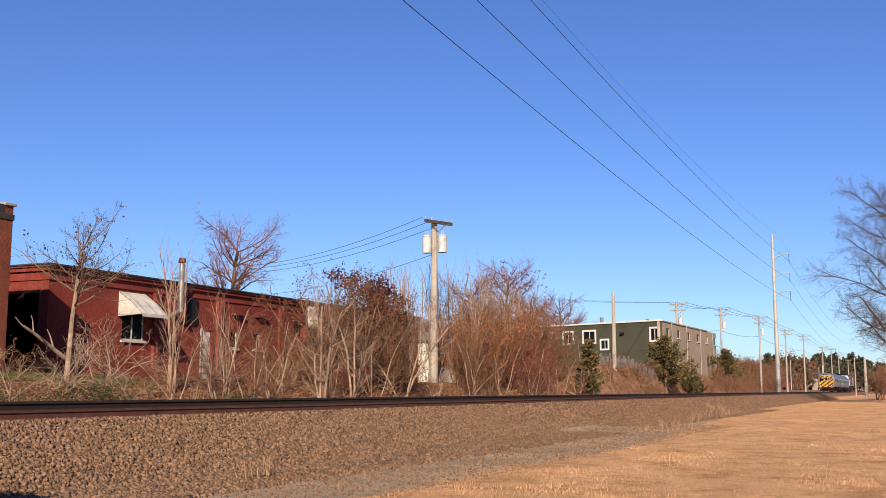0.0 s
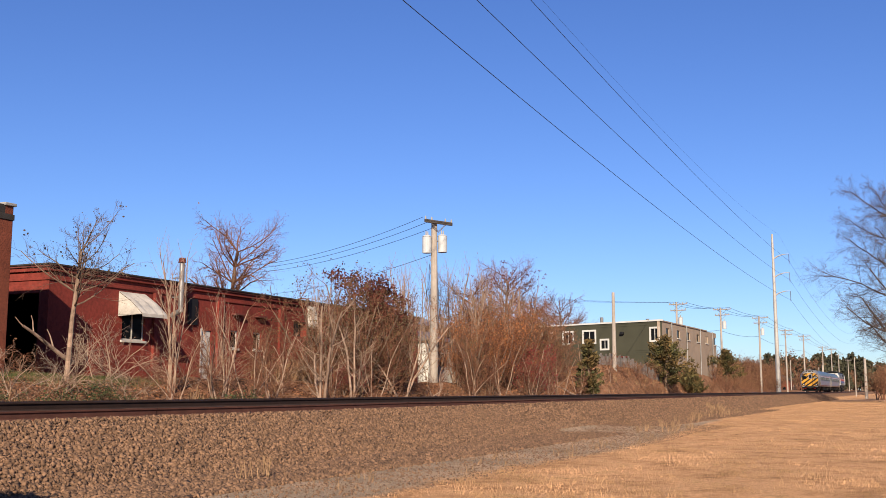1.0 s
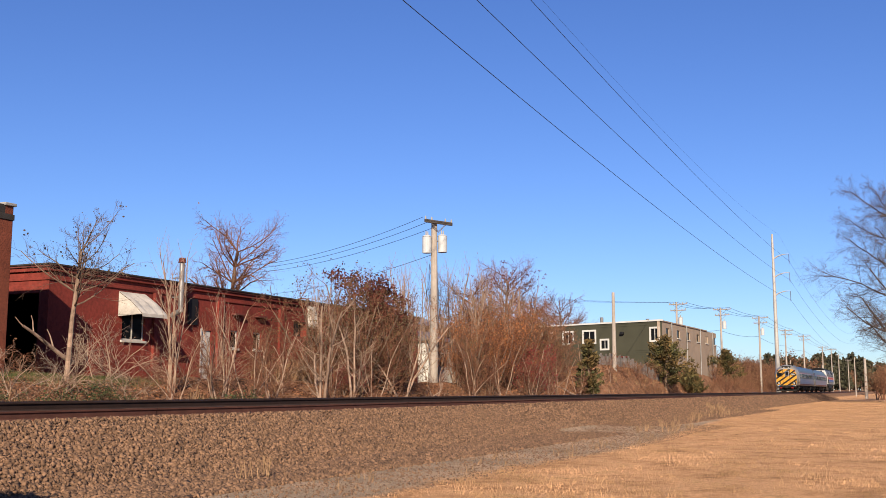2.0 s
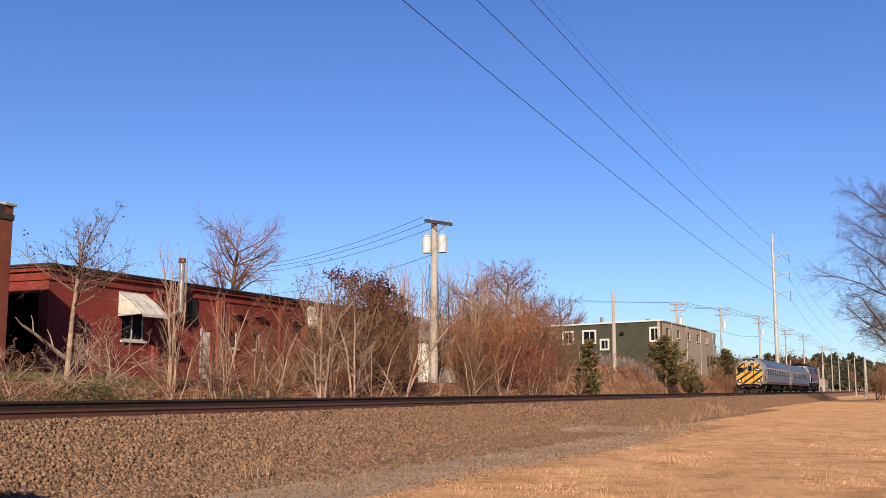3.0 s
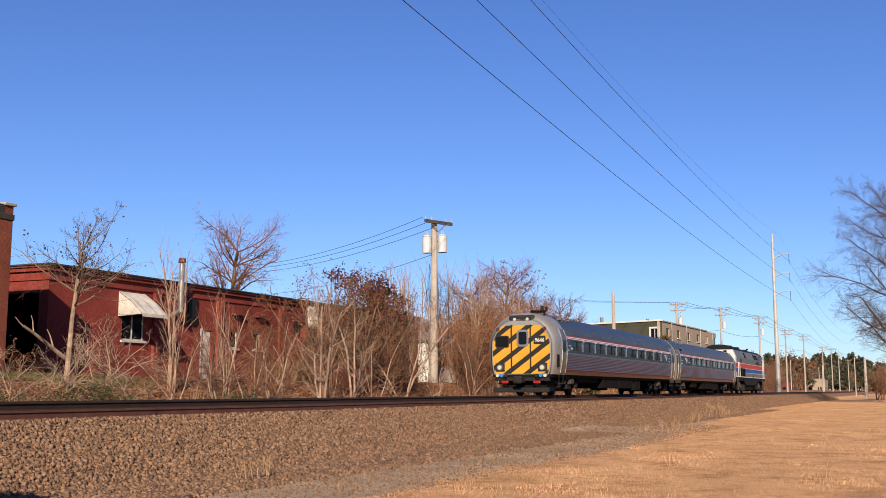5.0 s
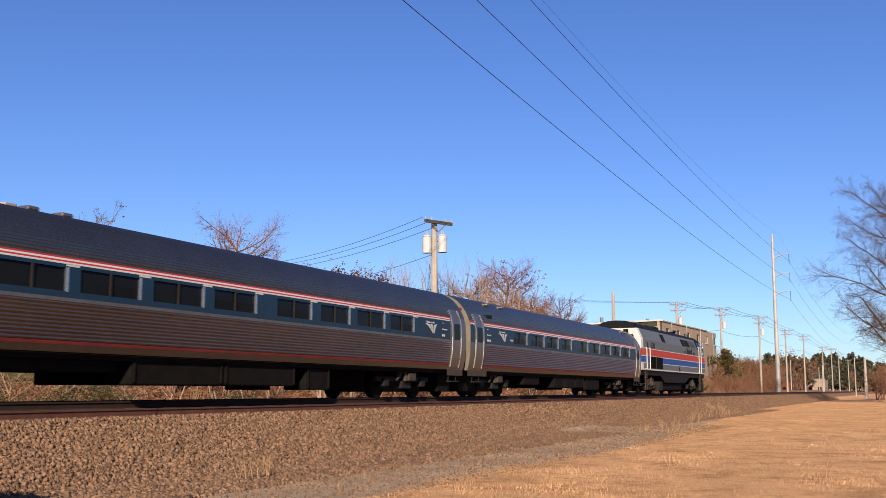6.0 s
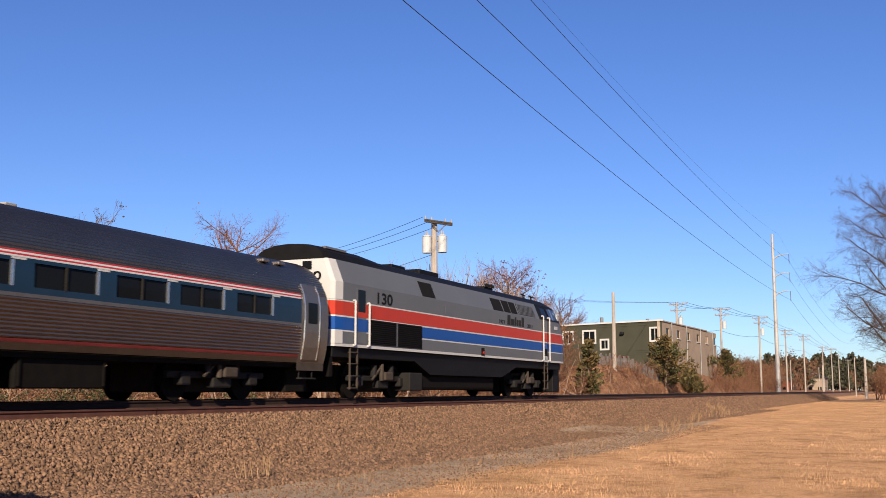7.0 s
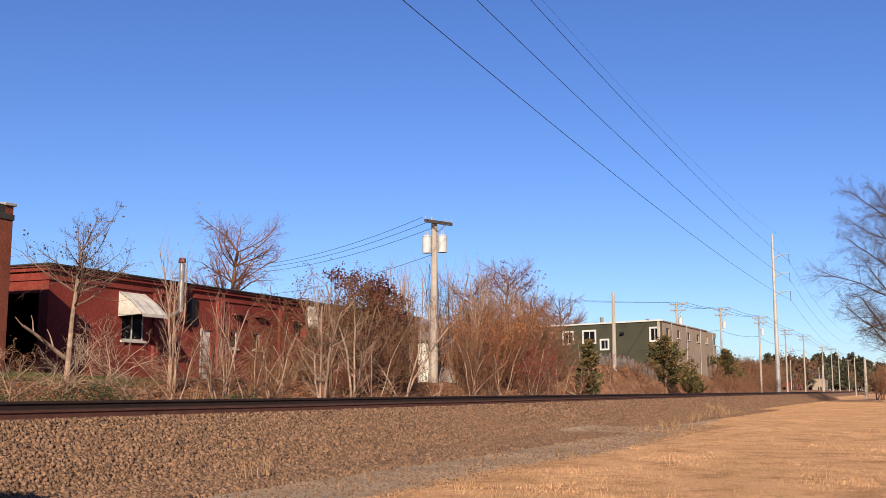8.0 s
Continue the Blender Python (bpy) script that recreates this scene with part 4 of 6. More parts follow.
ROOF_TAR = mat("tar_roof", (0.0339, 0.0305, 0.0285), 0.9, var=0.3)
COPING = mat("weathered_red_coping", (0.116, 0.0305, 0.0244), 0.85, var=0.35, scale=1.5)
TOWER_BRICK = mat("old_brown_brick", (0.161, 0.0435, 0.0235), 0.9, var=0.3, scale=2.0, fine=14, bump=0.5, bump_scale=16)
GALV = mat("galvanised_pipe", (0.244, 0.238, 0.231), 0.45, metal=0.6, var=0.25)
CANVAS = mat("faded_canvas_awning", (0.421, 0.393, 0.353), 0.9, var=0.25, scale=2.5)
CONCRETE = mat("grey_concrete", (0.285, 0.271, 0.251), 0.9, var=0.2)
WHITE_DOOR = mat("chipped_white_door", (0.461, 0.455, 0.434), 0.6, var=0.15, scale=4)


def make_brick_building():
    b = empty("brick_building", Matrix.Identity(4), "long low red-painted brick workshop with flat roof", "building")
    F = 28.0
    holes = [(31.75, 33.05, 3.42, 4.55), (36.75, 37.45, 1.95, 4.05), (38.85, 39.40, 3.36, 4.16), (40.65, 41.25, 3.36, 4.16), (44.1, 45.3, 4.15, 4.90), (49.0, 49.6, 3.4, 4.2), (52.5, 53.1, 3.4, 4.2)]
    part("front_wall", holed_wall(27.9, 58.4, 1.2, 5.72, F, 0.35, holes), RED_WALL, b, "red painted brick wall")
    # the end wall has a wide open loading bay beside the corner
    part("end_wall", boxbm(27.9, 28.25, F + 0.35, F + 0.45, 1.2, 5.72), RED_WALL, b)
    part("bay_lintel", boxbm(27.9, 28.25, F + 0.45, 32.5, 4.95, 5.72), RED_WALL, b)
    part("end_wall", boxbm(27.9, 28.25, 32.5, 44, 1.2, 5.72), RED_WALL, b)
    part("end_wall", boxbm(58.05, 58.4, F + 0.35, 44, 1.2, 5.72), RED_WALL, b)
    part("back_wall", boxbm(28.25, 58.05, 43.65, 44, 1.2, 5.72), RED_WALL, b)
    part("roof", boxbm(28.25, 58.05, F + 0.35, 43.65, 5.45, 5.60), ROOF_TAR, b)
    part("floor_slab", boxbm(28.25, 58.05, F + 0.35, 43.65, 1.6, 1.9), CONCRETE, b)
    # stepped cornice: two brick courses and a coping
    for z0, z1, o, m in ((5.40, 5.50, 0.05, RED_WALL), (5.72, 5.86, 0.10, RED_WALL), (5.86, 5.93, 0.16, COPING), (5.93, 5.99, 0.20, ROOF_TAR)):
        part("cornice", boxbm(27.9 - o, 58.4 + o, F - o, F + 0.30, z0, z1, bevel=0.01), m, b)
        part("cornice", boxbm(27.9 - o, 28.2, F + 0.302, 44.0, z0, z1, bevel=0.01), m, b)
    for x in (33.7, 37.95, 42.9, 46.9, 51.0, 55.0):
        part("pilaster", boxbm(x - 0.20, x + 0.20, F - 0.13, F + 0.002, 1.2, 5.40, bevel=0.015), RED_WALL, b)
    # the flue's cast shadow, put on the wall as a near-black panel
    part("flue_shadow", boxbm(35.75, 36.35, F - 0.08, F + 0.001, 4.25, 5.36, bevel=0.01), DARK, b, "dark panel in place of the flue's shadow on the wall")
    part("plinth", boxbm(27.9, 36.7, F - 0.06, F + 0.001, 1.2, 2.15, bevel=0.01), RED_WALL, b)
    part("string_course", boxbm(37.6, 58.4, F - 0.05, F + 0.001, 2.95, 3.06, bevel=0.01), RED_WALL, b)
    for h in (holes[0], holes[2], holes[3], holes[5], holes[6]):
        sash(b, h[0], h[1], h[2], h[3], F, CREAM, cols=2 if h[1] - h[0] > 0.8 else 1)
    for h in (holes[2], holes[3]):
        part("hood_bracket", boxbm(h[0] + 0.05, h[1] + 0.25, F - 0.22, F + 0.001, 4.86, 4.94, bevel=0.01), COPING, b)
    d = part("door", boxbm(36.78, 37.42, F + 0.04, F + 0.09, 1.95, 4.03, bevel=0.01), WHITE_DOOR, b, "chipped white metal door")
    for z in (2.25, 3.2):
        part("door_panel", boxbm(36.88, 37.32, F + 0.03, F + 0.045, z, z + 0.65, bevel=0.008), WHITE_DOOR, d)
    part("door_frame", boxbm(36.68, 36.76, F - 0.02, F + 0.10, 1.95, 4.13), WHITE_DOOR, b)
    # dim interior: near-black sheets added behind the openings to keep them dark
    part("broken_shutter", boxbm(44.15, 44.75, F + 0.12, F + 0.16, 4.2, 4.85), DARK, b)
    part("dark_backing", boxbm(35.0, 58.0, F + 1.2, F + 1.3, 1.9, 5.4), DARK, b)
    part("dark_backing", boxbm(35.0, 35.1, F + 1.3, 43.6, 1.9, 5.4), DARK, b)
    return b


def make_awning(name, x0, x1, y, z0, z1, reach, label):
    aw = empty(name, Matrix.Identity(4), label, "awning")
    n = 9
    v, f = [], []
    for i in range(n):
        x = x0 + (x1 - x0) * i / (n - 1)
        sag = 0.02 * math.sin(i * 2.1)
        v += [(x, y - 0.02, z1), (x, y - reach * 0.55, (z0 + z1) / 2 + 0.10 + sag), (x, y - reach, z0 + 0.12 + sag), (x, y - reach - 0.01, z0)]
    for i in range(n - 1):
        for j in range(3):
            a = i * 4 + j
            f.append((a, a + 4, a + 5, a + 1))
    c = part("canvas", (v, f), CANVAS, aw, "faded pale canvas sheet")
    c.modifiers.new("thick", "SOLIDIFY").thickness = 0.015
    for x in (x0, x1):
        vv = [(x, y - 0.02, z1 - 0.02), (x, y - reach * 0.55, (z0 + z1) / 2 + 0.08), (x, y - reach, z0 + 0.1), (x, y - 0.02, z0 + 0.05)]
        s = part("side_flap", (vv, [(0, 1, 2, 3)]), CANVAS, aw)
        s.modifiers.new("thick", "SOLIDIFY").thickness = 0.012
        part("strut", tubebm((x, y, z0 + 0.1), (x, y - reach, z0 + 0.1), 0.016, 0.016, 6), GALV, aw)
    return aw


def make_flue():
    p = empty("flue_pipe", Matrix.Identity(4), "galvanised flue pipe beside the brick wall", "pipe")
    bm = bmesh.new()
    tube(bm, (34.72, 27.55, 4.7), (34.72, 27.55, 6.75), 0.11, 0.11, 14)
    part("pipe", bm, GALV, p)
    part("elbow", tubebm((34.72, 27.55, 4.75), (34.72, 28.02, 4.55), 0.11, 0.11, 12), GALV, p)
    part("cap", tubebm((34.72, 27.55, 6.75), (34.72, 27.55, 6.95), 0.17, 0.13, 14), COPING, p, "rusty rain cap")
    for z in (5.3, 6.1):
        part("bracket", boxbm(34.68, 34.76, 27.6, 28.02, z, z + 0.04), GALV, p)
    return p


def make_tower():
    t = empty("brick_tower", Matrix.Identity(4), "brown brick tower with grey stone coping", "building")
    # the long unseen run to the left is added to block skylight
    part("shaft", boxbm(6.0, 23.78, 25.5, 33.2, 1.0, 6.75, bevel=0.02), TOWER_BRICK, t)
    part("sooty_band", boxbm(5.97, 23.81, 25.47, 33.23, 6.75, 6.93, bevel=0.01), ROOF_TAR, t)
    part("parapet", boxbm(23.45, 23.78, 25.5, 33.2, 6.93, 7.19, bevel=0.02), TOWER_BRICK, t)
    part("coping", boxbm(23.40, 23.85, 25.44, 33.25, 7.19, 7.29, bevel=0.02), CONCRETE, t)
    v, f = [(6.0, 25.5, 6.93), (23.45, 25.5, 6.93), (23.45, 25.5, 7.22), (6.0, 25.5, 7.0), (6.0, 33.2, 6.93), (23.45, 33.2, 6.93), (23.45, 33.2, 7.22), (6.0, 33.2, 7.0)], [(0, 1, 2, 3), (7, 6, 5, 4), (3, 2, 6, 7), (0, 3, 7, 4), (1, 5, 6, 2)]
    part("slate_roof", (v, f), ROOF_TAR, t)
    return t


def wall_between(parent, a, b, z0, z1, thick, holes, material, name, label=""):
    """A wall from plan point a to b; holes are (from, to, z0, z1) along it. Returns the wall, turned into place."""
    ax, ay = a
    L = math.dist(a, b)
    ang = math.degrees(math.atan2(b[1] - ay, b[0] - ax))
    w = part(name, holed_wall(0, L, z0, z1, 0, thick, holes), material, parent, label)
    w.matrix_basis = pose(ax, ay, 0, 0, 0, ang)
    return w, L


TRIM = mat("white_window_trim", (0.475, 0.475, 0.448), 0.6, var=0.06)


def trimmed_window(wall, x0, x1, z0, z1, out=0.05):
    t = 0.17
    bm = bmesh.new()
    for a, b, c, d in ((x0 - t, x1 + t, z0 - t, z0), (x0 - t, x1 + t, z1, z1 + t), (x0 - t, x0, z0, z1), (x1, x1 + t, z0, z1)):
        box(bm, a, b, -out, 0.05, c, d)
    fr = part("window_frame", bm, TRIM, wall, "broad white window trim")
    mid = (x0 + x1) / 2
    for a, b in ((x0, mid - 0.03), (mid + 0.03, x1)):
        part("pane", boxbm(a, b, 0.06, 0.07, z0, z1), GLASS, fr)
    part("mullion", boxbm(mid - 0.03, mid + 0.03, 0.04, 0.09, z0, z1), TRIM, fr)


def make_olive_building():
    b = empty("olive_building", Matrix.Identity(4), "olive-green two-storey building with flat roof and tan side", "building")
    A, B, C, D = (98.6, 21.7), (104.2, 36.0), (125, 36.5), (118.5, 20.9)
    # long face towards the railway and camera side: from far end B to corner A
    L = math.dist(A, B)
    wins = [(0.9, 2.0), (3.6, 4.8), (6.2, 7.6), (14.3, 15.1)]
    holes = [(a, c, 6.25, 7.35) for a, c in wins] + [(8.4, 9.2, 5.6, 6.4)]
    w, L = wall_between(b, B, A, 2.0, 8.05, 0.3, holes, GREEN_WALL, "front_wall", "olive-green lapped siding wall")
    for a, c, z0, z1 in holes:
        trimmed_window(w, a, c, z0, z1)
    for i in range(26):
        z = 2.9 + i * 0.2
        if not any(h[2] - 0.2 < z < h[3] + 0.2 for h in holes):
            part("siding_lap", boxbm(0.0, L, -0.022, 0.001, z, z + 0.03), GREEN_WALL, w)
    part("parapet_trim", boxbm(-0.1, L + 0.1, -0.10, 0.35, 8.05, 8.2), TRIM, w)
    part("wall_lamp", boxbm(10.8, 11.2, -0.25, 0.0, 6.9, 7.15, bevel=0.03), DARK, w)
    part("porch_roof", boxbm(9.0, 11.5, -1.2, 0.0, 4.65, 4.78), COPING, w)
    holes2 = [(2.2 + i * 4.3, 3.4 + i * 4.3, 6.7, 7.5) for i in range(6)]
    w2, L2 = wall_between(b, A, D, 2.0, 8.05, 0.3, holes2, BEIGE_WALL, "side_wall", "tan concrete block side wall")
    for a, c, z0, z1 in holes2:
        part("pane", boxbm(a, c, 0.10, 0.11, z0, z1), GLASS, w2)
        part("window_sill", boxbm(a - 0.1, c + 0.1, -0.08, 0.1, z0 - 0.1, z0), CREAM, w2)
    for i in range(4):
        part("downpipe", tubebm((4.1 + i * 6.2, -0.08, 3.0), (4.1 + i * 6.2, -0.08, 8.1), 0.06, 0.06, 8), GALV, w2)
    part("parapet_trim", boxbm(0, L2, -0.08, 0.3, 8.05, 8.16), BEIGE_WALL, w2)
    wall_between(b, C, B, 2.0, 8.05, 0.3, [], BEIGE_WALL, "back_wall")
    wall_between(b, D, C, 2.0, 8.05, 0.3, [], BEIGE_WALL, "back_wall")
    v = [(*A, 7.9), (*D, 7.9), (*C, 7.9), (*B, 7.9)]
    part("roof", (v + [(x, y, z - 0.2) for x, y, z in v], [(0, 1, 2, 3), (7, 6, 5, 4)]), ROOF_TAR, b)
    for x, y in ((108, 30), (112, 26)):
        part("roof_vent", tubebm((x, y, 7.9), (x, y, 9.2), 0.18, 0.18, 10), GALV, b)
    return b


FENCE_WOOD = mat("weathered_fence_board", (0.184, 0.163, 0.146), 0.9, var=0.35, scale=3, rand=0.3)


def make_fence():
    fe = empty("board_fence", Matrix.Identity(4), "weathered pale grey board fence on the bank", "fence")
    a, b = Vector((77.0, 21.6)), Vector((92, 20.4))
    n = 52
    for i in range(n):
        p = a.lerp(b, i / n)
        z = float(ground_z(p.x, p.y))
        h = 0.80 + 0.12 * math.sin(i * 1.7) - (0.5 if i % 9 == 4 else 0)
        ob = part("board", boxbm(-0.14, 0.14, -0.015, 0.015, -0.15, h), FENCE_WOOD, fe)
        ob.matrix_basis = pose(p.x, p.y, z, 0, 2 * math.sin(i * 3.1), math.degrees(math.atan2(b.y - a.y, b.x - a.x)))
    return fe


def make_white_shed():
    s = empty("white_shed", Matrix.Identity(4), "small white shed half hidden behind bushes", "shed")
    part("wall", boxbm(58.7, 63.2, 27.4, 31, 1.5, 4.55, bevel=0.01), TRIM, s)
    v = [(58.4, 27.1, 4.55), (63.5, 27.1, 4.55), (63.5, 31.3, 4.55), (58.4, 31.3, 4.55), (58.4, 29.2, 5.3), (63.5, 29.2, 5.3)]
    part("roof", (v, [(0, 1, 5, 4), (2, 3, 4, 5), (1, 2, 5), (3, 0, 4), (3, 2, 1, 0)]), GALV, s)
    part("door", boxbm(58.64, 58.7, 28.2, 29.2, 1.9, 3.9), CONCRETE, s)
    part("window", boxbm(60.4, 61.4, 27.36, 27.42, 3.0, 3.8), GLASS, s)
    return s


make_brick_building()
make_awning("window_awning", 31.5, 33.0, 28.0, 4.28, 5.28, 1.2, "faded pale canvas awning over a window")
make_awning("torn_awning", 45.35, 45.95, 28.0, 4.6, 5.95, 0.35, "torn pale awning hanging on the brick wall")
make_flue()
make_tower()
make_olive_building()
make_fence()
make_white_shed()


def make_white_house():
    h = empty("white_house", Matrix.Identity(4), "low white house behind the bank shrubs", "house")
    part("wall", boxbm(72.0, 84.0, 36.0, 44.0, 1.5, 6.6, bevel=0.01), TRIM, h)
    v = [(71.6, 35.6, 6.6), (84.4, 35.6, 6.6), (84.4, 44.4, 6.6), (71.6, 44.4, 6.6), (71.6, 40.0, 7.9), (84.4, 40.0, 7.9)]
    part("roof", (v, [(0, 1, 5, 4), (2, 3, 4, 5), (1, 2, 5), (3, 0, 4), (3, 2, 1, 0)]), GALV, h)
    for x in (73.5, 77.0, 80.5):
        part("window", boxbm(x, x + 1.1, 35.95, 36.02, 3.2, 4.6), GLASS, h)


make_white_house()
# far houses beyond the level crossing
for i, (x, y, w, d, h, m) in enumerate(((330, 24, 12, 9, 5.2, BEIGE_WALL), (300, 31, 10, 8, 4.2, TOWER_BRICK), (390, 30, 9, 10, 4.5, CREAM), (350, 16.5 + 18, 14, 9, 5, TRIM))):
    hse = empty("far_house", Matrix.Identity(4), "small distant pale house with a pitched roof", "house", "houses beyond the crossing")
    part("wall", boxbm(x, x + w, y, y + d, 0, h), m, hse)
    v = [(x - 0.4, y - 0.4, h), (x + w + 0.4, y - 0.4, h), (x + w + 0.4, y + d + 0.4, h), (x - 0.4, y + d + 0.4, h), (x - 0.4, y + d / 2, h + 2.2), (x + w + 0.4, y + d / 2, h + 2.2)]
    part("roof", (v, [(0, 1, 5, 4), (2, 3, 4, 5), (1, 2, 5), (3, 0, 4), (3, 2, 1, 0)]), ROOF_TAR, hse)
    for k in range(3):
        part("window", boxbm(x - 0.04, x + 0.02, y + 1 + k * 2.6, y + 2.0 + k * 2.6, 1.2, 2.5), GLASS, hse)
        part("window", boxbm(x + 1 + k * 3, x + 2 + k * 3, y - 0.04, y + 0.02, 1.2, 2.5), GLASS, hse)


# ---- poles and wires ----
def wire(points, r, name="wire", label="thin black overhead wire", group="overhead wires"):
    """A hanging cable through the points, as a smooth tube."""
    cu = bpy.data.curves.new(name, "CURVE")
    cu.dimensions, cu.bevel_depth, cu.bevel_resolution = "3D", r, 1
    sp = cu.splines.new("POLY")
    sp.points.add(len(points) - 1)
    for p, q in zip(sp.points, points):
        p.co = (*q, 1)
    cu.materials.append(CABLE)
    return tagged(new(name, cu), label, "wire", group)


def span(a, b, sag, n=24):
    a, b = Vector(a), Vector(b)
    return [a.lerp(b, i / n) - Vector((0, 0, 4 * sag * (i / n) * (1 - i / n))) for i in range(n + 1)]


def make_utility_pole(x, y, top, arms, transformers=(), r=0.16, lean=0.0, base=None, group="utility poles"):
    """arms: (height below top, half length, turn in degrees)."""
    z0 = float(ground_z(x, y)) - 0.4
    p = empty("utility_pole", pose(x, y, z0, 0, lean, 0), "weathered grey wooden utility pole with crossarms", "utility pole", group)
    h = top - z0
    part("shaft", tubebm((0, 0, 0), (0, 0, h), r * 1.25, r * 0.85, 12), WOOD_POLE, p)
    for dz, half, turn in arms:
        bm = boxbm(-half, half, -0.14, -0.02, -0.06, 0.06, bevel=0.01)
        arm = part("crossarm", bm, ARM_WOOD if r > 0.19 else WOOD_POLE, p)
        arm.matrix_basis = pose(0, -0.05 - r * 0.85, h - dz, 0, 0, turn)
        for s in (-0.95, -0.5, 0.5, 0.95):
            part("insulator", tubebm((s * half, -0.08, 0.06), (s * half, -0.08, 0.24), 0.055, 0.035, 8), CONCRETE, arm)
        br = bmesh.new()
        for s in (-1, 1):
            tube(br, (s * half * 0.55, -0.08, -0.05), (0, -0.06, -0.55), 0.018, 0.018, 5)
        part("brace", br, GALV, arm)
    for dx, dy, dz in transformers:
        bm = bmesh.new()
        tube(bm, (dx, dy, h - dz - 0.95), (dx, dy, h - dz), 0.27, 0.27, 18)
        tube(bm, (dx, dy, h - dz), (dx, dy, h - dz + 0.08), 0.29, 0.20, 18)
        can = part("transformer", bm, TRANSF, p, "pale grey cylindrical transformer")
        for s in (-0.12, 0.12):
            part("bushing", tubebm((dx + s, dy, h - dz + 0.05), (dx + s, dy, h - dz + 0.33), 0.05, 0.03, 8), CONCRETE, can)
        part("hanger", tubebm((0, 0, h - dz - 0.3), (dx, dy, h - dz - 0.3), 0.04, 0.04, 6), GALV, can)
    return p, z0 + h


# the near pole with a double crossarm and two transformers
make_utility_pole(54.3, 25.0, 11.25, [(0.05, 1.05, -24), (0.12, 1.05, -24)], [(-0.40, 0.28, 0.95), (0.36, -0.36, 0.85)], r=0.20)
make_utility_pole(79.0, 21.0, 9.06, [], r=0.14)
line = [(127.5, 26.0, 12.2), (142.0, 23.1, 12.5), (161.0, 20.6, 12.5), (197.0, 20.7, 12.5), (219.0, 19.6, 12.5), (277.0, 20.4, 12.5), (293.0, 19.4, 12.5), (340.0, 20.5, 12.5), (400.0, 21.0, 12.5)]
for i, (x, y, z) in enumerate(line):
    make_utility_pole(x, y, z, [(0.25, 1.25, 72), (1.0, 1.05, 72)] if i < 6 else [(0.25, 1.2, 72)], [(0.0, -0.45, 1.9)] if i in (0, 1, 2) else [], r=0.135)
# pale pole in front of the crossing and a low guard rail there
make_utility_pole(205.0, 7.9, 7.3, [], r=0.24)
for x, y, z in ((255, 12.0, 9.0), (262, 19.5, 7.5), (310, 24, 8.0), (236, 24, 8.0)):
    make_utility_pole(x, y, z, [], r=0.11)
for dy, dz in ((-1.1, 0.0), (0.0, 0.0), (1.1, 0.0), (0.2, -3.0)):
    for a, b in zip(line[:-1], line[1:]):
        wire(span((a[0], a[1] + dy, a[2] + dz), (b[0], b[1] + dy, b[2] + dz), 0.35, 8), 0.02)
    wire(span((96.0, 45.0 + dy, line[0][2] + dz - 0.3), (line[0][0], line[0][1] + dy, line[0][2] + dz), 0.5, 14), 0.010)
# service wires from the near pole back over the roof
for x, z, zb in ((53.35, 11.38, 11.0), (53.9, 11.2, 10.75), (54.3, 10.9, 10.45), (54.2, 9.3, 8.7)):
    wire(span((x, 25.0 + (54.3 - x) * 0.3, z), (66.5, 47.0, zb), 0.55, 14), 0.013)



def make_steel_monopole(x, y, top, arm_z, tip):
    p = empty("steel_monopole", pose(x, y, 0.6, 0, -0.9, 0), "tall pale tapered steel transmission monopole with three arms", "power pole")
    part("shaft", tubebm((0, 0, 0), (0, 0, top - 0.6), 0.40, 0.17, 16), STEEL_POLE, p)
    part("base_flange", tubebm((0, 0, -0.5), (0, 0, 0.15), 0.75, 0.75, 16), CONCRETE, p)
    for z in arm_z:
        bm = bmesh.new()
        pts = [(0, 0, z - 0.6), (0, -0.7 * tip / 2.5, z - 0.15), (0, -1.6 * tip / 2.5, z + 0.12), (0, -tip, z + 0.15)]
        for k, (a, b) in enumerate(zip(pts, pts[1:])):
            tube(bm, a, b, 0.13 - 0.03 * k, 0.10 - 0.03 * k, 8)
        arm = part("arm", bm, STEEL_POLE, p, "upswept curved steel arm")
        ins = bmesh.new()
        for k in range(10):
            zz = z + 0.1 - k * 0.16
            tube(ins, (0, -tip, zz), (0, -tip, zz - 0.07), 0.10, 0.04, 8)
        tube(ins, (0, -tip, z + 0.1), (0, -tip, z - 1.6), 0.025, 0.025, 6)
        part("insulator_string", ins, GALV, arm)
    return p


make_steel_monopole(177.2, 20.0, 27.1, (22.9, 19.85, 16.85), 2.5)
for (xa, za), (xb, zb), zc in (((35, 16.69), (100, 15.36), 16.1), ((42.6, 19.42), (110, 18.35), 19.4), ((50.3, 22.1), (110, 21.38), 22.5), ((57, 24.6), (110, 24.4), 27.0)):
    # parabola through two places along the line and the arm
    a = np.polyfit([xa, xb, 177.0], [za, zb, zc], 2)
    y = 17.5 if zc < 26 else 19.0
    r = 0.018 if zc < 26 else 0.007
    wire([(x, y, float(np.polyval(a, x))) for x in np.linspace(-60, 177, 60)], r, label="thick black transmission wire above the railway")
    wire(span((177.0, y, zc), (420.0, y, zc + 1.0), 5.0, 20), r, label="thick black transmission wire above the railway")


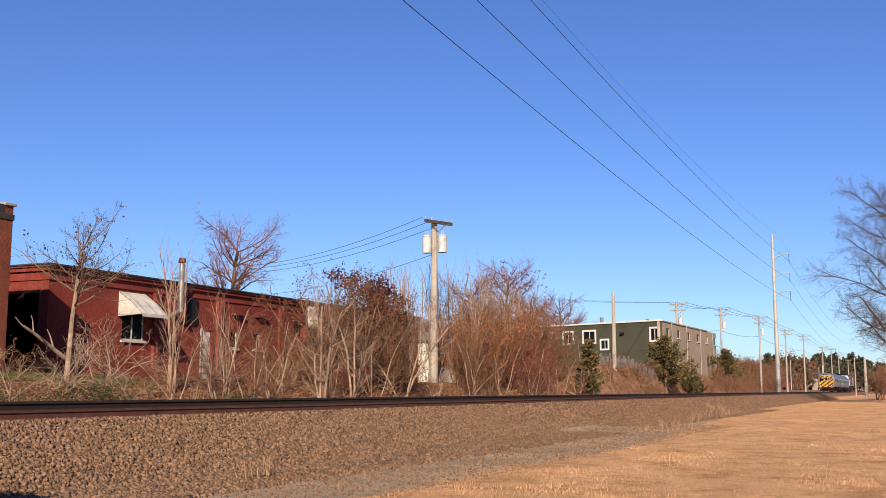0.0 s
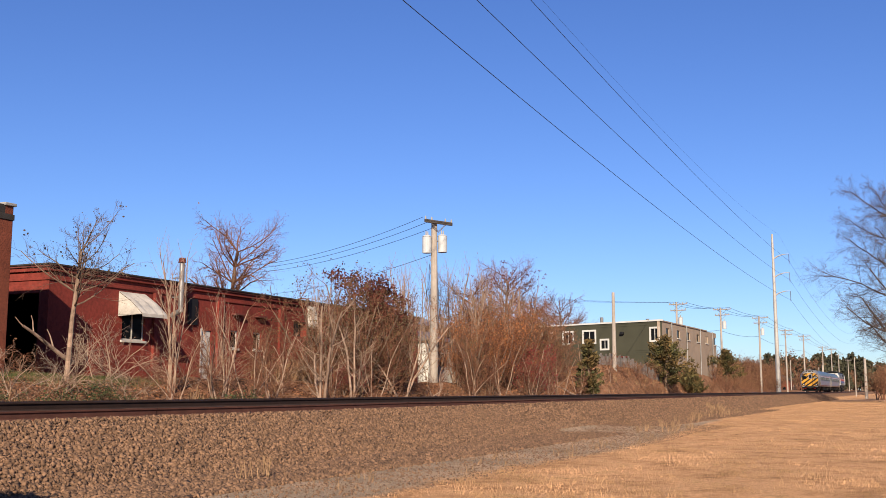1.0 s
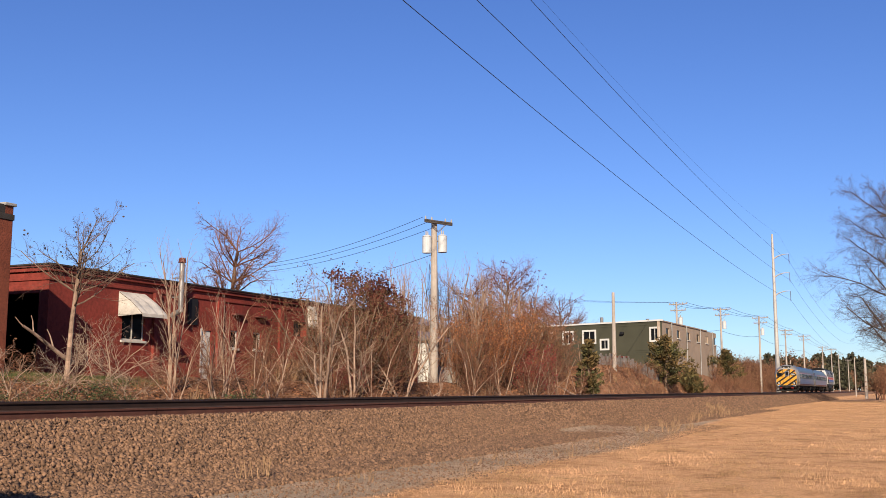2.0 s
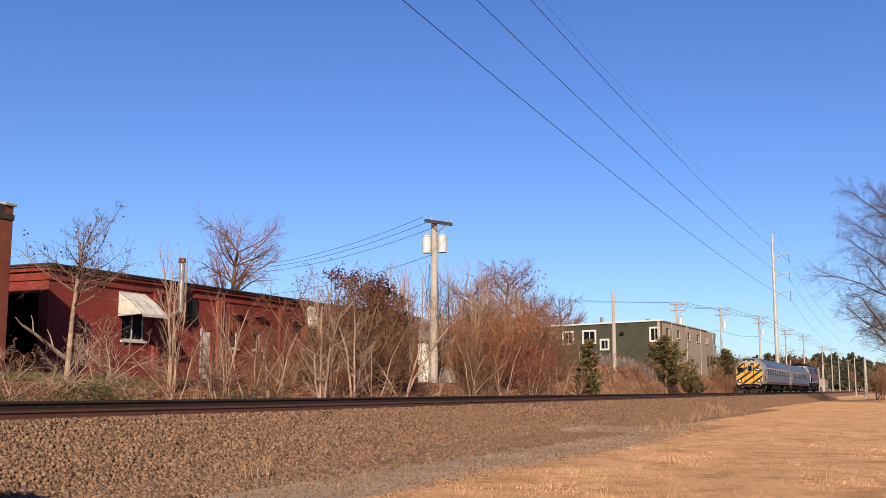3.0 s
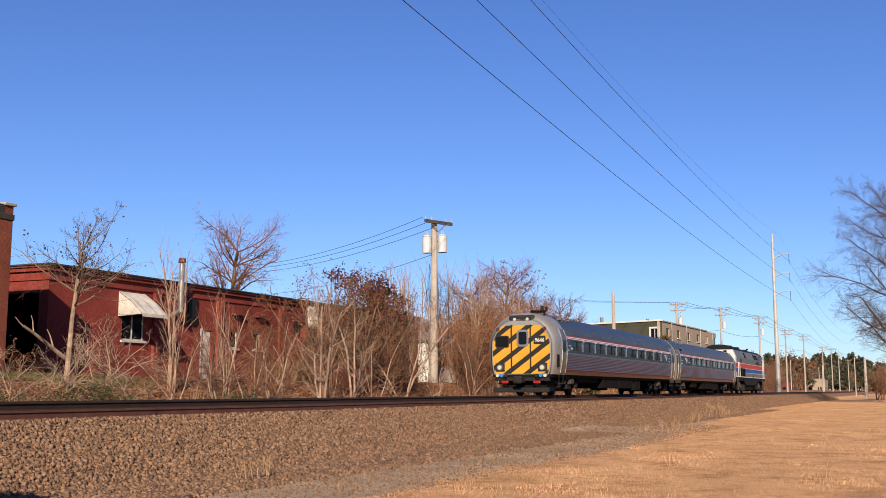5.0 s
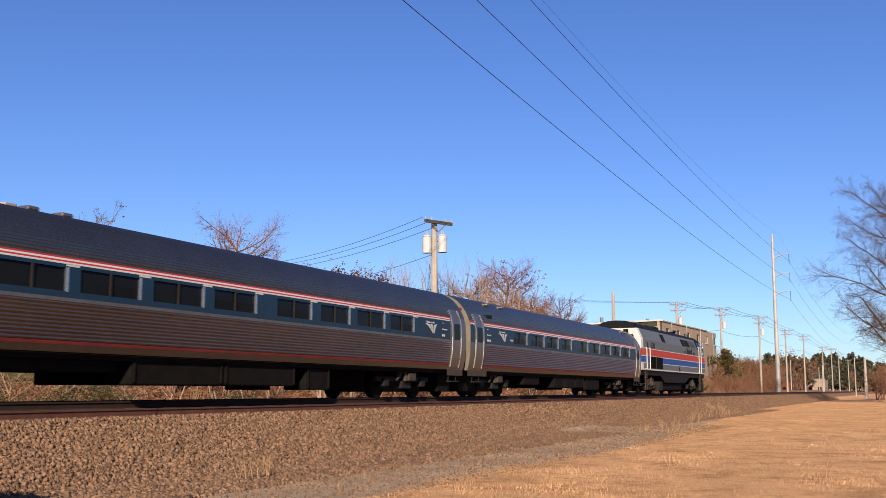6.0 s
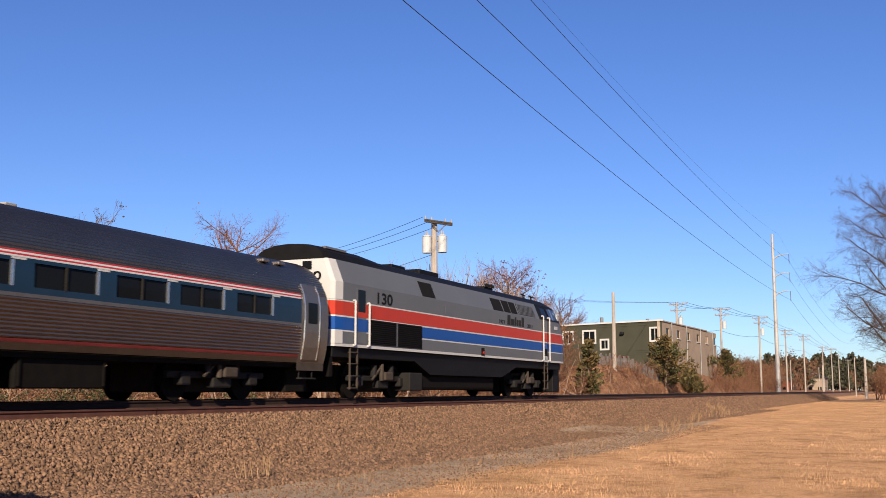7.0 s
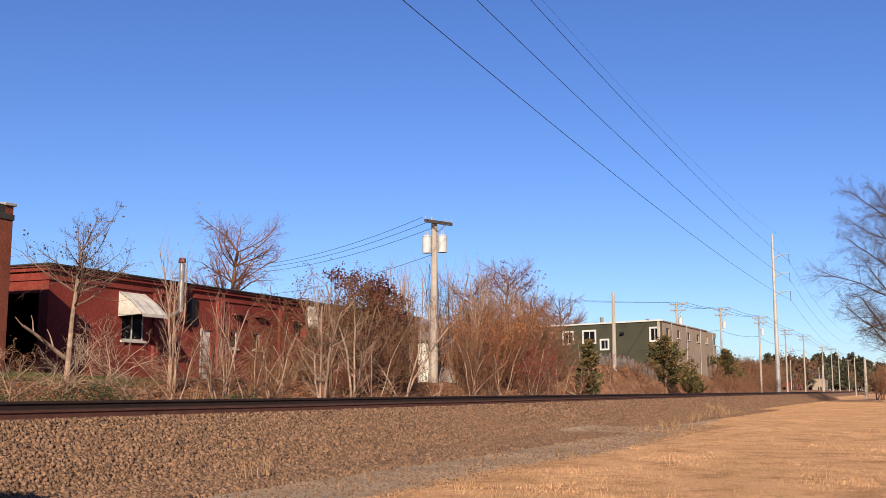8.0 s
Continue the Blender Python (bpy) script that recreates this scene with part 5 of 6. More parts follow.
# ---- vegetation ----
BARK = mat("grey_brown_bark", (0.136, 0.0914, 0.0645), 0.95, var=0.35, scale=6, fine=50, island=0.25)
PALE_BARK = mat("pale_sapling_bark", (0.245, 0.168, 0.122), 0.9, var=0.3, scale=6, fine=50, island=0.25)
TWIG = mat("reddish_brown_twigs", (0.150, 0.066, 0.038), 0.9, var=0.3, scale=4, fine=30, island=0.35)
DARK_TWIG = mat("dark_oak_twigs", (0.0679, 0.0461, 0.0353), 0.9, var=0.3, scale=4, island=0.3)
LEAF_RED = mat("dark_red_leaves", (0.0914, 0.0204, 0.015), 0.8, var=0.3, island=0.5)
LEAF_CRIMSON = mat("crimson_leaves", (0.15, 0.015, 0.017), 0.8, var=0.3, island=0.5)
LEAF_ORANGE = mat("rusty_orange_leaves", (0.244, 0.0814, 0.0238), 0.8, var=0.3, island=0.45)
LEAF_BROWN = mat("dry_brown_leaves", (0.163, 0.0848, 0.0441), 0.85, var=0.3, island=0.5)
LEAF_OLIVE = mat("dull_olive_leaves", (0.1, 0.0679, 0.0313), 0.85, var=0.3, island=0.5)
LEAF_RUST = mat("russet_leaves", (0.25, 0.098, 0.038), 0.85, var=0.3, island=0.5)
LEAF_GREEN = mat("dull_green_leaves", (0.0373, 0.0509, 0.017), 0.8, var=0.35, island=0.5)
NEEDLE = mat("bronzed_cedar_needles", (0.0435, 0.0487, 0.0174), 0.85, var=0.3, island=0.55, tint=(0.109, 0.0653, 0.0226), scale=0.8)
PINE = mat("far_pine_needles", (0.0679, 0.0665, 0.0393), 0.9, var=0.35, island=0.4)


class Growth:
    """Collects branch segments and leaves of one plant, then makes its meshes."""

    def __init__(self, seed):
        self.rnd = random.Random(seed)
        self.segs, self.tips, self.start, self.thin = [], [], 0.25, (0.5, 0.7)

    def branch(self, p, d, length, r, level, spec):
        """spec per level: (pieces, bend, children, angle, length ratio, upward pull)."""
        rnd = self.rnd
        n, bend, kids, angle, ratio, up = spec[level]
        step = length / n
        start = self.start if level == 0 else 0.15
        for i in range(n):
            d = (d + Vector((rnd.gauss(0, bend), rnd.gauss(0, bend), rnd.gauss(0, bend) + up))).normalized()
            q = p + d * step
            r2 = r * (1 - 0.75 / n * (1 if level else 0.9))
            self.segs.append((p.copy(), q.copy(), r, r2, level))
            f = (i + 1) / n
            if level + 1 < len(spec) and f > start:
                k = kids / (n * (1 - start))
                k = int(k) + (rnd.random() < k - int(k))
                for _ in range(k):
                    axis = d.cross(Vector((rnd.gauss(0, 1), rnd.gauss(0, 1), rnd.gauss(0, 1)))).normalized()
                    nd = (Matrix.Rotation(radians(rnd.uniform(angle * 0.6, angle * 1.25)), 3, axis) @ d).normalized()
                    self.branch(q, nd, length * ratio * rnd.uniform(0.6, 1.15) * (1.15 - 0.55 * f), r2 * rnd.uniform(*self.thin), level + 1, spec)
            p, r = q, max(r2, 0.004)
        self.tips.append((p.copy(), d.copy(), level))

    def wood(self, levels, sides=4):
        v, f = [], []
        for p, q, r0, r1, lv in self.segs:
            if lv not in levels:
                continue
            d = (q - p).normalized()
            u = d.orthogonal().normalized()
            w = d.cross(u)
            n = sides if lv > 1 else sides + 2
            a = len(v)
            for c, r in ((p, r0), (q, r1)):
                for k in range(n):
                    t = 2 * math.pi * k / n
                    v.append(c + (u * math.cos(t) + w * math.sin(t)) * r)
            for k in range(n):
                f.append((a + k, a + (k + 1) % n, a + n + (k + 1) % n, a + n + k))
        return v, f

    def leaves(self, count, size, spread, zmin=-1e9, zmax=1e9, droop=0.3):
        rnd = self.rnd
        v, f = [], []
        pool = [t for t in self.tips if zmin < t[0].z < zmax] or self.tips
        for _ in range(count):
            p, d, _ = rnd.choice(pool)
            p = p + Vector((rnd.gauss(0, spread), rnd.gauss(0, spread), rnd.gauss(0, spread)))
            u = Vector((rnd.gauss(0, 1), rnd.gauss(0, 1), rnd.gauss(0, 0.6) - droop)).normalized()
            w = u.orthogonal().normalized()
            w = Matrix.Rotation(rnd.uniform(0, 6.28), 3, u) @ w
            s = size * rnd.uniform(0.6, 1.3)
            n = u.cross(w)
            a = len(v)
            v += [p, p + u * s * 0.5 + w * s * 0.32 + n * s * 0.08, p + u * s, p + u * s * 0.5 - w * s * 0.32 + n * s * 0.08]
            f.append((a, a + 1, a + 2, a + 3))
        return v, f


def plant(name, label, category, seed, stems, spec, r, leafs=(), bark=PALE_BARK, twig=TWIG, group="", sides=4, splay=12, canes=False, thin=(0.5, 0.7), start=None):
    """One bare shrub or tree with several stems; stems: lengths."""
    g = Growth(seed)
    g.start = start if start is not None else 0.38 if len(stems) == 1 else 0.25
    g.thin = thin
    rnd = random.Random(seed + 7)
    marks = [0]
    for L in stems:
        a, t = rnd.uniform(0, 6.28), radians(rnd.uniform(0.2, 1) * splay) if len(stems) > 1 else radians(2)
        d = Vector((math.sin(t) * math.cos(a), math.sin(t) * math.sin(a), math.cos(t)))
        p = Vector((rnd.gauss(0, 0.1), rnd.gauss(0, 0.1), -0.25)) if len(stems) > 1 else Vector((0, 0, -0.25))
        g.branch(p, d, L, r * rnd.uniform(0.8, 1.15), 0, spec)
        marks.append(len(g.segs))
    e = empty(name, Matrix.Identity(4), label, category, group)
    if canes:
        tagged(part("cane", g.wood((0,), sides), bark, e), kind="stuff")
    else:
        all_segs = g.segs
        for a, b in zip(marks, marks[1:]):
            g.segs = all_segs[a:b]
            part("trunk" if len(stems) == 1 else "stem", g.wood((0,), sides), bark, e)
        g.segs = all_segs
    part("crown", g.wood(range(1, 9), 3), twig, e)
    for count, size, spread, m, lo, hi, nm in leafs:
        tagged(part(nm, g.leaves(count, size, spread, lo, hi), m, e), kind="stuff")
    return e


def seat(ob, x, y, rz=0.0, s=1.0, dz=0.0):
    """Stand a plant on the ground."""
    ob.matrix_basis = pose(x, y, float(ground_z(x, y)) + dz, 0, 0, rz)
    ob.scale = (s, s, s)
    return ob


def again(ob, x, y, rz, s):
    c = copy_thing(ob, pose(x, y, float(ground_z(x, y)), 0, 0, rz))
    c.scale = (s, s, s)
    return c


SHRUB = [(8, 0.11, 10, 42, 0.42, 0.03), (5, 0.17, 6, 44, 0.5, 0.04), (3, 0.2, 4, 42, 0.58, 0.02), (2, 0.22, 0, 30, 0.5, 0)]
SCRUB = [(4, 0.14, 7, 38, 0.55, 0.02), (3, 0.18, 5, 40, 0.55, 0.02), (2, 0.2, 0, 38, 0.6, 0)]
WHIP = [(9, 0.06, 7, 26, 0.36, 0.06), (5, 0.10, 3, 30, 0.5, 0.08), (3, 0.12, 0, 30, 0.5, 0.05)]
TREE = [(8, 0.05, 26, 58, 0.62, 0.01), (5, 0.12, 11, 42, 0.5, 0.04), (4, 0.15, 6, 40, 0.5, 0.02), (3, 0.2, 3, 38, 0.55, 0), (2, 0.2, 0, 30, 0.5, 0)]
SAPLING = [(9, 0.09, 8, 46, 0.40, 0.02), (5, 0.16, 5, 42, 0.5, 0.05), (4, 0.18, 3, 40, 0.5, 0.03), (2, 0.2, 0, 40, 0.5, 0)]

# slim bare tree with hanging pods, before the brick corner
slim = plant("bare_tree", "slim bare tree with a few curled dry pods", "tree", 17, [4.4], [(10, 0.02, 20, 60, 0.60, 0.0), (7, 0.10, 10, 38, 0.45, 0.06), (4, 0.14, 6, 38, 0.5, 0.04), (3, 0.18, 0, 35, 0.5, 0)], 0.095, [(300, 0.09, 0.04, DARK_TWIG, 3.4, 99, "pods")], PALE_BARK, BARK, sides=6, thin=(0.38, 0.52), start=0.50)
seat(slim, 25.45, 24.6, 40)
# low side boughs of the same thicket
under = plant("bare_shrub", "low wide bare shrub with arching pale branches", "shrub", 19, [2.6, 2.3, 2.0, 1.8], [(7, 0.16, 6, 50, 0.5, -0.01), (5, 0.18, 4, 44, 0.5, 0.02), (3, 0.2, 3, 42, 0.5, 0), (2, 0.2, 0, 40, 0.5, 0)], 0.022, (), PALE_BARK, PALE_BARK, "bare shrubs on the bank", splay=48)
seat(under, 24.6, 24.0, 0)
for x, y, rz, k in ((26.8, 24.3, 110, 1.1), (28.6, 25.2, 230, 1.0), (22.6, 22.6, 60, 0.8), (30.4, 23.6, 300, 0.9), (25.8, 22.2, 170, 0.75), (32.6, 24.6, 20, 0.9), (38.5, 25.4, 75, 0.8), (20.9, 22.3, 140, 0.9)):
    again(under, x, y, rz, k)
# group of tall whips beside the flue
whips = plant("bare_shrub", "tall bare upright whips of a leafless shrub", "shrub", 21, [5.3, 4.9, 4.5, 5.0, 3.9, 3.5, 4.3], WHIP, 0.030, (), PALE_BARK, PALE_BARK, "bare shrubs on the bank", splay=13, thin=(0.42, 0.58))
seat(whips, 28.6, 23.0, 0)
for x, y, rz, k in ((31.2, 22.6, 60, 0.72), (40.4, 24.4, 320, 0.95), (49.6, 25.2, 250, 1.1), (52.4, 25.8, 110, 1.25), (60.5, 25.2, 200, 1.3), (64.5, 25.2, 80, 1.3), (68.5, 25.0, 150, 1.15), (47.0, 25.4, 290, 1.05), (54.6, 27.0, 15, 1.35), (58.4, 26.8, 95, 1.45), (62.0, 27.0, 175, 1.5), (65.8, 27.4, 255, 1.5), (69.6, 27.2, 335, 1.4), (60.2, 27.6, 215, 1.4)):
    again(whips, x, y, rz, k)
shrub_a = plant("bare_shrub", "leafless multi-stemmed shrub with pale stems", "shrub", 31, [3.6, 3.2, 3.0, 2.6], SAPLING, 0.032, (), PALE_BARK, TWIG, "bare shrubs on the bank", splay=28, start=0.1)
shrub_b = plant("bare_shrub", "dense leafless brown shrub with some dry leaves", "shrub", 41, [3.6, 3.1, 2.9, 3.4, 2.5], SHRUB, 0.034, [(1500, 0.070, 0.12, LEAF_OLIVE, 0.4, 99, "dry_leaves")], BARK, TWIG, "bare shrubs on the bank", splay=24, start=0.08)
shrub_c = plant("rusty_shrub", "tall twiggy shrub with rusty orange leaves", "shrub", 51, [4.6, 4.1, 4.3, 3.6, 3.2], SHRUB, 0.040, [(2600, 0.080, 0.18, LEAF_RUST, 0.9, 99, "rusty_leaves"), (420, 0.09, 0.12, LEAF_ORANGE, 1.6, 3.4, "orange_leaves")], BARK, TWIG, "rusty shrubs on the bank", splay=24, start=0.08)
shrub_d = plant("crimson_shrub", "low shrub with crimson leaves among bare twigs", "shrub", 61, [2.4, 2.2, 2.0, 1.9], SHRUB, 0.035, [(800, 0.085, 0.13, LEAF_CRIMSON, 0.5, 99, "crimson_leaves")], BARK, TWIG, "crimson shrubs", splay=34)
forked = plant("forked_sapling", "forked bare sapling with pale trunks and a cut stump", "tree", 33, [4.7, 4.4, 3.0], SAPLING, 0.060, (), PALE_BARK, PALE_BARK, splay=13, thin=(0.36, 0.5))
low = plant("bramble", "low tangled bramble with thin bare canes", "bramble", 71, [1.5, 1.4, 1.3, 1.6, 1.2, 1.1, 1.3], [(6, 0.22, 5, 40, 0.5, -0.05), (4, 0.2, 4, 40, 0.5, -0.02), (3, 0.2, 0, 40, 0.5, 0)], 0.018, [(90, 0.06, 0.1, LEAF_BROWN, 0, 99, "dry_leaves")], PALE_BARK, TWIG, "brambles along the bank", splay=55, canes=True)
leafy = plant("evergreen_bramble", "low green-leaved bramble on the bank", "bramble", 81, [1.2, 1.1, 1.0, 1.2, 0.9], [(6, 0.22, 5, 40, 0.5, -0.05), (4, 0.2, 4, 40, 0.5, 0), (3, 0.2, 0, 40, 0.5, 0)], 0.016, [(620, 0.085, 0.13, LEAF_GREEN, -1, 99, "leaves")], BARK, TWIG, "green brambles along the bank", splay=60, canes=True)

# places along the bank: (x, y, turn, size)
seat(forked, 34.6, 20.5, 20, 1.0)
again(forked, 38.2, 21.4, 200, 0.9)
again(forked, 43.6, 21.6, 110, 0.95)
seat(shrub_a, 27.0, 21.4, 0, 0.75)
for x, y, rz, s in ((29.6, 21.8, 60, 1.05), (30.6, 21.3, 200, 0.95), (33.3, 22.0, 45, 0.85), (35.6, 23.0, 300, 0.9), (36.2, 21.2, 80, 0.6), (40.2, 21.2, 10, 0.95), (47.0, 21.6, 220, 0.9), (52.0, 21.8, 140, 1.0), (57.0, 21.8, 30, 1.0), (62.5, 20.9, 100, 0.8), (65.5, 21.0, 10, 0.85), (68.2, 20.7, 190, 0.8), (72.0, 21.4, 250, 0.75), (75.5, 20.4, 300, 0.7), (60.5, 21.2, 60, 1.0)):
    again(shrub_a, x, y, rz, s)
seat(shrub_b, 39.6, 23.2, 10, 1.0)
for x, y, rz, s in ((40.6, 24.2, 80, 1.2), (41.4, 22.6, 140, 1.1), (42.6, 23.6, 200, 1.2), (43.4, 24.8, 260, 1.25), (44.4, 22.8, 320, 1.15), (45.4, 24.2, 20, 1.25), (46.6, 23.0, 110, 1.1), (47.6, 24.4, 170, 1.1), (54.8, 22.6, 130, 0.95), (57.4, 23.6, 60, 1.15), (66.0, 23.6, 220, 1.2), (68.0, 22.6, 190, 1.05), (71.0, 22.4, 15, 0.6), (38.6, 26.0, 155, 0.7)):
    again(shrub_b, x, y, rz, s * 1.12)
seat(shrub_c, 55.0, 23.8, 0, 0.95)
for x, y, rz, s in ((58.6, 23.2, 150, 1.0), (60.4, 24.4, 210, 1.2), (62.2, 23.4, 300, 1.15), (64.2, 24.6, 30, 1.25), (68.4, 24.2, 75, 1.0), (48.6, 25.6, 190, 0.9)):
    again(shrub_c, x, y, rz, s)
seat(shrub_d, 61.0, 21.6, 0, 1.1)
for x, y, rz, s in ((62.8, 22.2, 100, 1.35), (64.2, 22.8, 220, 1.3), (39.4, 22.4, 10, 0.6)):
    again(shrub_d, x, y, rz, s)
seat(low, 20.5, 19.9, 0, 1.0)
rb = random.Random(5)
for i in range(62):
    x = 19.5 + i * 1.25 + rb.uniform(-0.5, 0.5)
    again(low, x, rb.uniform(19.2, 22.0) + (1.5 if rb.random() < 0.35 else 0), rb.uniform(0, 360), rb.uniform(0.5, 0.95))
seat(leafy, 20.0, 20.5, 0, 0.9)
for i in range(12):
    again(leafy, 18.5 + i * 0.6 + rb.uniform(-0.4, 0.4), rb.uniform(19.8, 22.5), rb.uniform(0, 360), rb.uniform(0.5, 0.85))
for i in range(5):
    again(leafy, 27.6 + i * 0.55 + rb.uniform(-0.2, 0.2), rb.uniform(20.3, 21.3), rb.uniform(0, 360), rb.uniform(0.7, 1.0))
for i in range(12):
    again(low, rb.uniform(20.5, 35.5), rb.uniform(22.0, 26.6), rb.uniform(0, 360), rb.uniform(0.7, 1.1))
# sumac with dark seed heads above the rusty thicket
sumac = plant("sumac", "bare sumac with dark red seed heads", "shrub", 37, [6.6, 6.2, 6.4, 5.8, 6.0], [(9, 0.05, 7, 30, 0.36, 0.05), (4, 0.10, 3, 34, 0.45, 0.08), (3, 0.12, 0, 30, 0.5, 0.05)], 0.045, [(170, 0.13, 0.04, LEAF_RED, 5.8, 99, "seed_cluster")], PALE_BARK, PALE_BARK, "sumacs on the bank", splay=12, thin=(0.4, 0.55))
seat(sumac, 67.5, 25.2, 0, 1.08)
again(sumac, 70.2, 25.4, 130, 1.02)
again(sumac, 64.6, 26.2, 250, 1.0)
# tree holding dark red leaves
red_tree = plant("red_leaved_tree", "small tree holding dark red autumn leaves", "tree", 91, [4.6, 4.2, 4.0], [(6, 0.06, 8, 34, 0.42, 0.03), (4, 0.13, 6, 36, 0.5, 0.04), (3, 0.16, 4, 36, 0.5, 0), (2, 0.2, 0, 30, 0.5, 0)], 0.085, [(8000, 0.14, 0.16, LEAF_RED, 2.0, 99, "red_leaves")], BARK, TWIG, splay=10)
seat(red_tree, 44.9, 24.2, 0, 1.05)
# bare trees behind the roof and beyond
back_tree = plant("bare_tree", "bare tree with a rounded reddish-brown crown", "tree", 101, [7.0], TREE, 0.16, [(300, 0.10, 0.15, LEAF_BROWN, 3, 99, "dry_leaves")], BARK, TWIG, "bare trees behind the buildings", sides=5, thin=(0.46, 0.62), start=0.2)
seat(back_tree, 71.3, 51.5, 0, 1.5)
for x, y, rz, s in ((130.0, 46.0, 60, 1.3), (141.0, 45.0, 140, 1.4), (151.0, 46.0, 200, 1.25), (160.0, 47.0, 75, 1.2), (176.0, 46.0, 15, 1.1),  (117.0, 42.0, 20, 1.05), (72.5, 27.5, 330, 0.95), (66.0, 27.0, 210, 0.85), (140.0, 28.0, 100, 0.8), (150.0, 31.0, 170, 0.85), (160.0, 30.0, 230, 0.8), (172.0, 33.0, 310, 0.8)):
    again(back_tree, x, y, rz, s)


# evergreens: a stem with whorls of drooping boughs, each clad in small sprays
def conifer(name, label, seed, h, w, count, material, size=0.22, group="cedars on the bank"):
    rnd = random.Random(seed)
    e = empty(name, Matrix.Identity(4), label, "tree", group)
    part("trunk", tubebm((0, 0, -0.3), (0, 0, h * 0.97), 0.03 * h, 0.01, 8), BARK, e)
    lv, lf = [], []
    g = Growth(seed)
    n = int(18 + h * 6)
    for i in range(n):
        z = h * (0.06 + 0.92 * (i + rnd.random()) / n)
        a = rnd.uniform(0, 6.28)
        reach = w * (1 - z / h) ** 0.85 * rnd.uniform(0.5, 1.2) + 0.10
        d = Vector((math.cos(a), math.sin(a), rnd.uniform(0.15, 0.6)))
        g.segs.append((Vector((0, 0, z)), Vector((0, 0, z)) + d * reach, 0.02, 0.006, 2))
        for _ in range(int(count / n)):
            t = rnd.uniform(0.2, 1.05)
            p = Vector((0, 0, z)) + d * reach * t + Vector((rnd.gauss(0, 0.12), rnd.gauss(0, 0.12), rnd.gauss(0, 0.12))) * (0.5 + w * 0.3)
            u = (d + Vector((rnd.gauss(0, 0.5), rnd.gauss(0, 0.5), rnd.gauss(0, 0.5) + 0.3))).normalized()
            wv = Matrix.Rotation(rnd.uniform(0, 6.28), 3, u) @ u.orthogonal().normalized()
            s = size * rnd.uniform(0.6, 1.3)
            k = len(lv)
            lv += [p - wv * s * 0.16, p + u * s * 0.55 - wv * s * 0.26, p + u * s, p + u * s * 0.55 + wv * s * 0.26, p + wv * s * 0.16]
            lf.append((k, k + 1, k + 2, k + 3, k + 4))
    part("boughs", g.wood((2,), 3), BARK, e)
    part("needles", (lv, lf), material, e)
    return e


cedar = conifer("cedar_tree", "dark green bushy cedar tree on the bank", 3, 4.2, 1.05, 2600, NEEDLE)
seat(cedar, 69.5, 20.3, 0, 0.95)
wide = conifer("cedar_tree", "broad dark green cedar with bronzed sprays", 5, 4.4, 2.5, 7000, NEEDLE)
seat(wide, 92.6, 20.0, 0, 1.05)
again(wide, 101.0, 19.6, 120, 0.62)
again(wide, 104.5, 19.6, 200, 0.5)
again(wide, 132.0, 21.0, 40, 0.9)
again(wide, 120.0, 3.6 + 18, 300, 0.7)
again(cedar, 69.2, 19.9, 200, 0.45)
# unseen copy left of view, added only to throw shadow on the ballast
again(wide, 7.0, 9.7, 60, 0.5)
pine = conifer("pine_tree", "tall dark green far pine", 9, 11.0, 3.6, 1200, PINE, 1.0, "far pines")
seat(pine, 420, 33, 0, 1.2)
rp = random.Random(12)
for i in range(34):
    x = 320 + i * 6 + rp.uniform(-4, 4)
    y = rp.uniform(0.04, 0.105) * x
    if x < 430 and 0.054 < y / x < 0.09:
        continue
    again(pine, x, y if abs(y - TRACK_Y) > 6 else y + 13, rp.uniform(0, 360), rp.uniform(0.6, 1.0))
for x, y, s in ((420, -4, 0.8), (390, 6, 0.75), (450, 12, 0.8)):
    again(pine, x, y, x * 7, s)
# brown scrub on the far bank
scrub = plant("brown_scrub", "rounded mass of leafless russet scrub", "shrub", 111, [2.4, 2.2, 2.0, 2.3, 1.9, 2.1], SCRUB, 0.03, [(420, 0.12, 0.07, LEAF_BROWN, 0.2, 99, "dry_leaves")], TWIG, TWIG, "russet scrub on the bank", splay=40)
seat(scrub, 84.0, 19.6, 0, 0.5)
for i in range(58):
    x = 84 + i * 1.65 + rp.uniform(-0.8, 0.8)
    again(scrub, x, rp.uniform(19.0, 20.6) + (0 if x < 128 else rp.uniform(0, 5)), rp.uniform(0, 360), rp.uniform(0.3, 0.6) + (0.5 if x > 118 else 0))
for i in range(17):
    x = 136 + i * 8
    again(scrub, x + rp.uniform(-3, 3), rp.uniform(23, 34), rp.uniform(0, 360), rp.uniform(1.1, 1.7))
# taller russet woodland edge beyond the olive building and far down the line
brush = plant("woodland_shrub", "tall leafless russet tree-edge brush with clinging leaves", "shrub", 141, [2.7, 2.5, 2.3, 2.6, 2.1, 2.4, 1.8], [(5, 0.10, 9, 36, 0.5, 0.03), (3, 0.16, 7, 38, 0.55, 0.03), (2, 0.2, 4, 38, 0.6, 0), (1, 0.2, 0, 30, 0.5, 0)], 0.035, [(1500, 0.10, 0.07, LEAF_BROWN, 0.1, 99, "dry_leaves")], TWIG, TWIG, "woodland edge brush", splay=26)
seat(brush, 152.0, 27.5, 0, 1.6)
for i in range(44):
    x = 146 + i * 4.2 + rp.uniform(-2, 2)
    again(brush, x, 25.5 + (x - 146) * 0.055 + rp.uniform(-1.5, 3.5), rp.uniform(0, 360), rp.uniform(1.0, 1.7) + (x - 146) * 0.004)
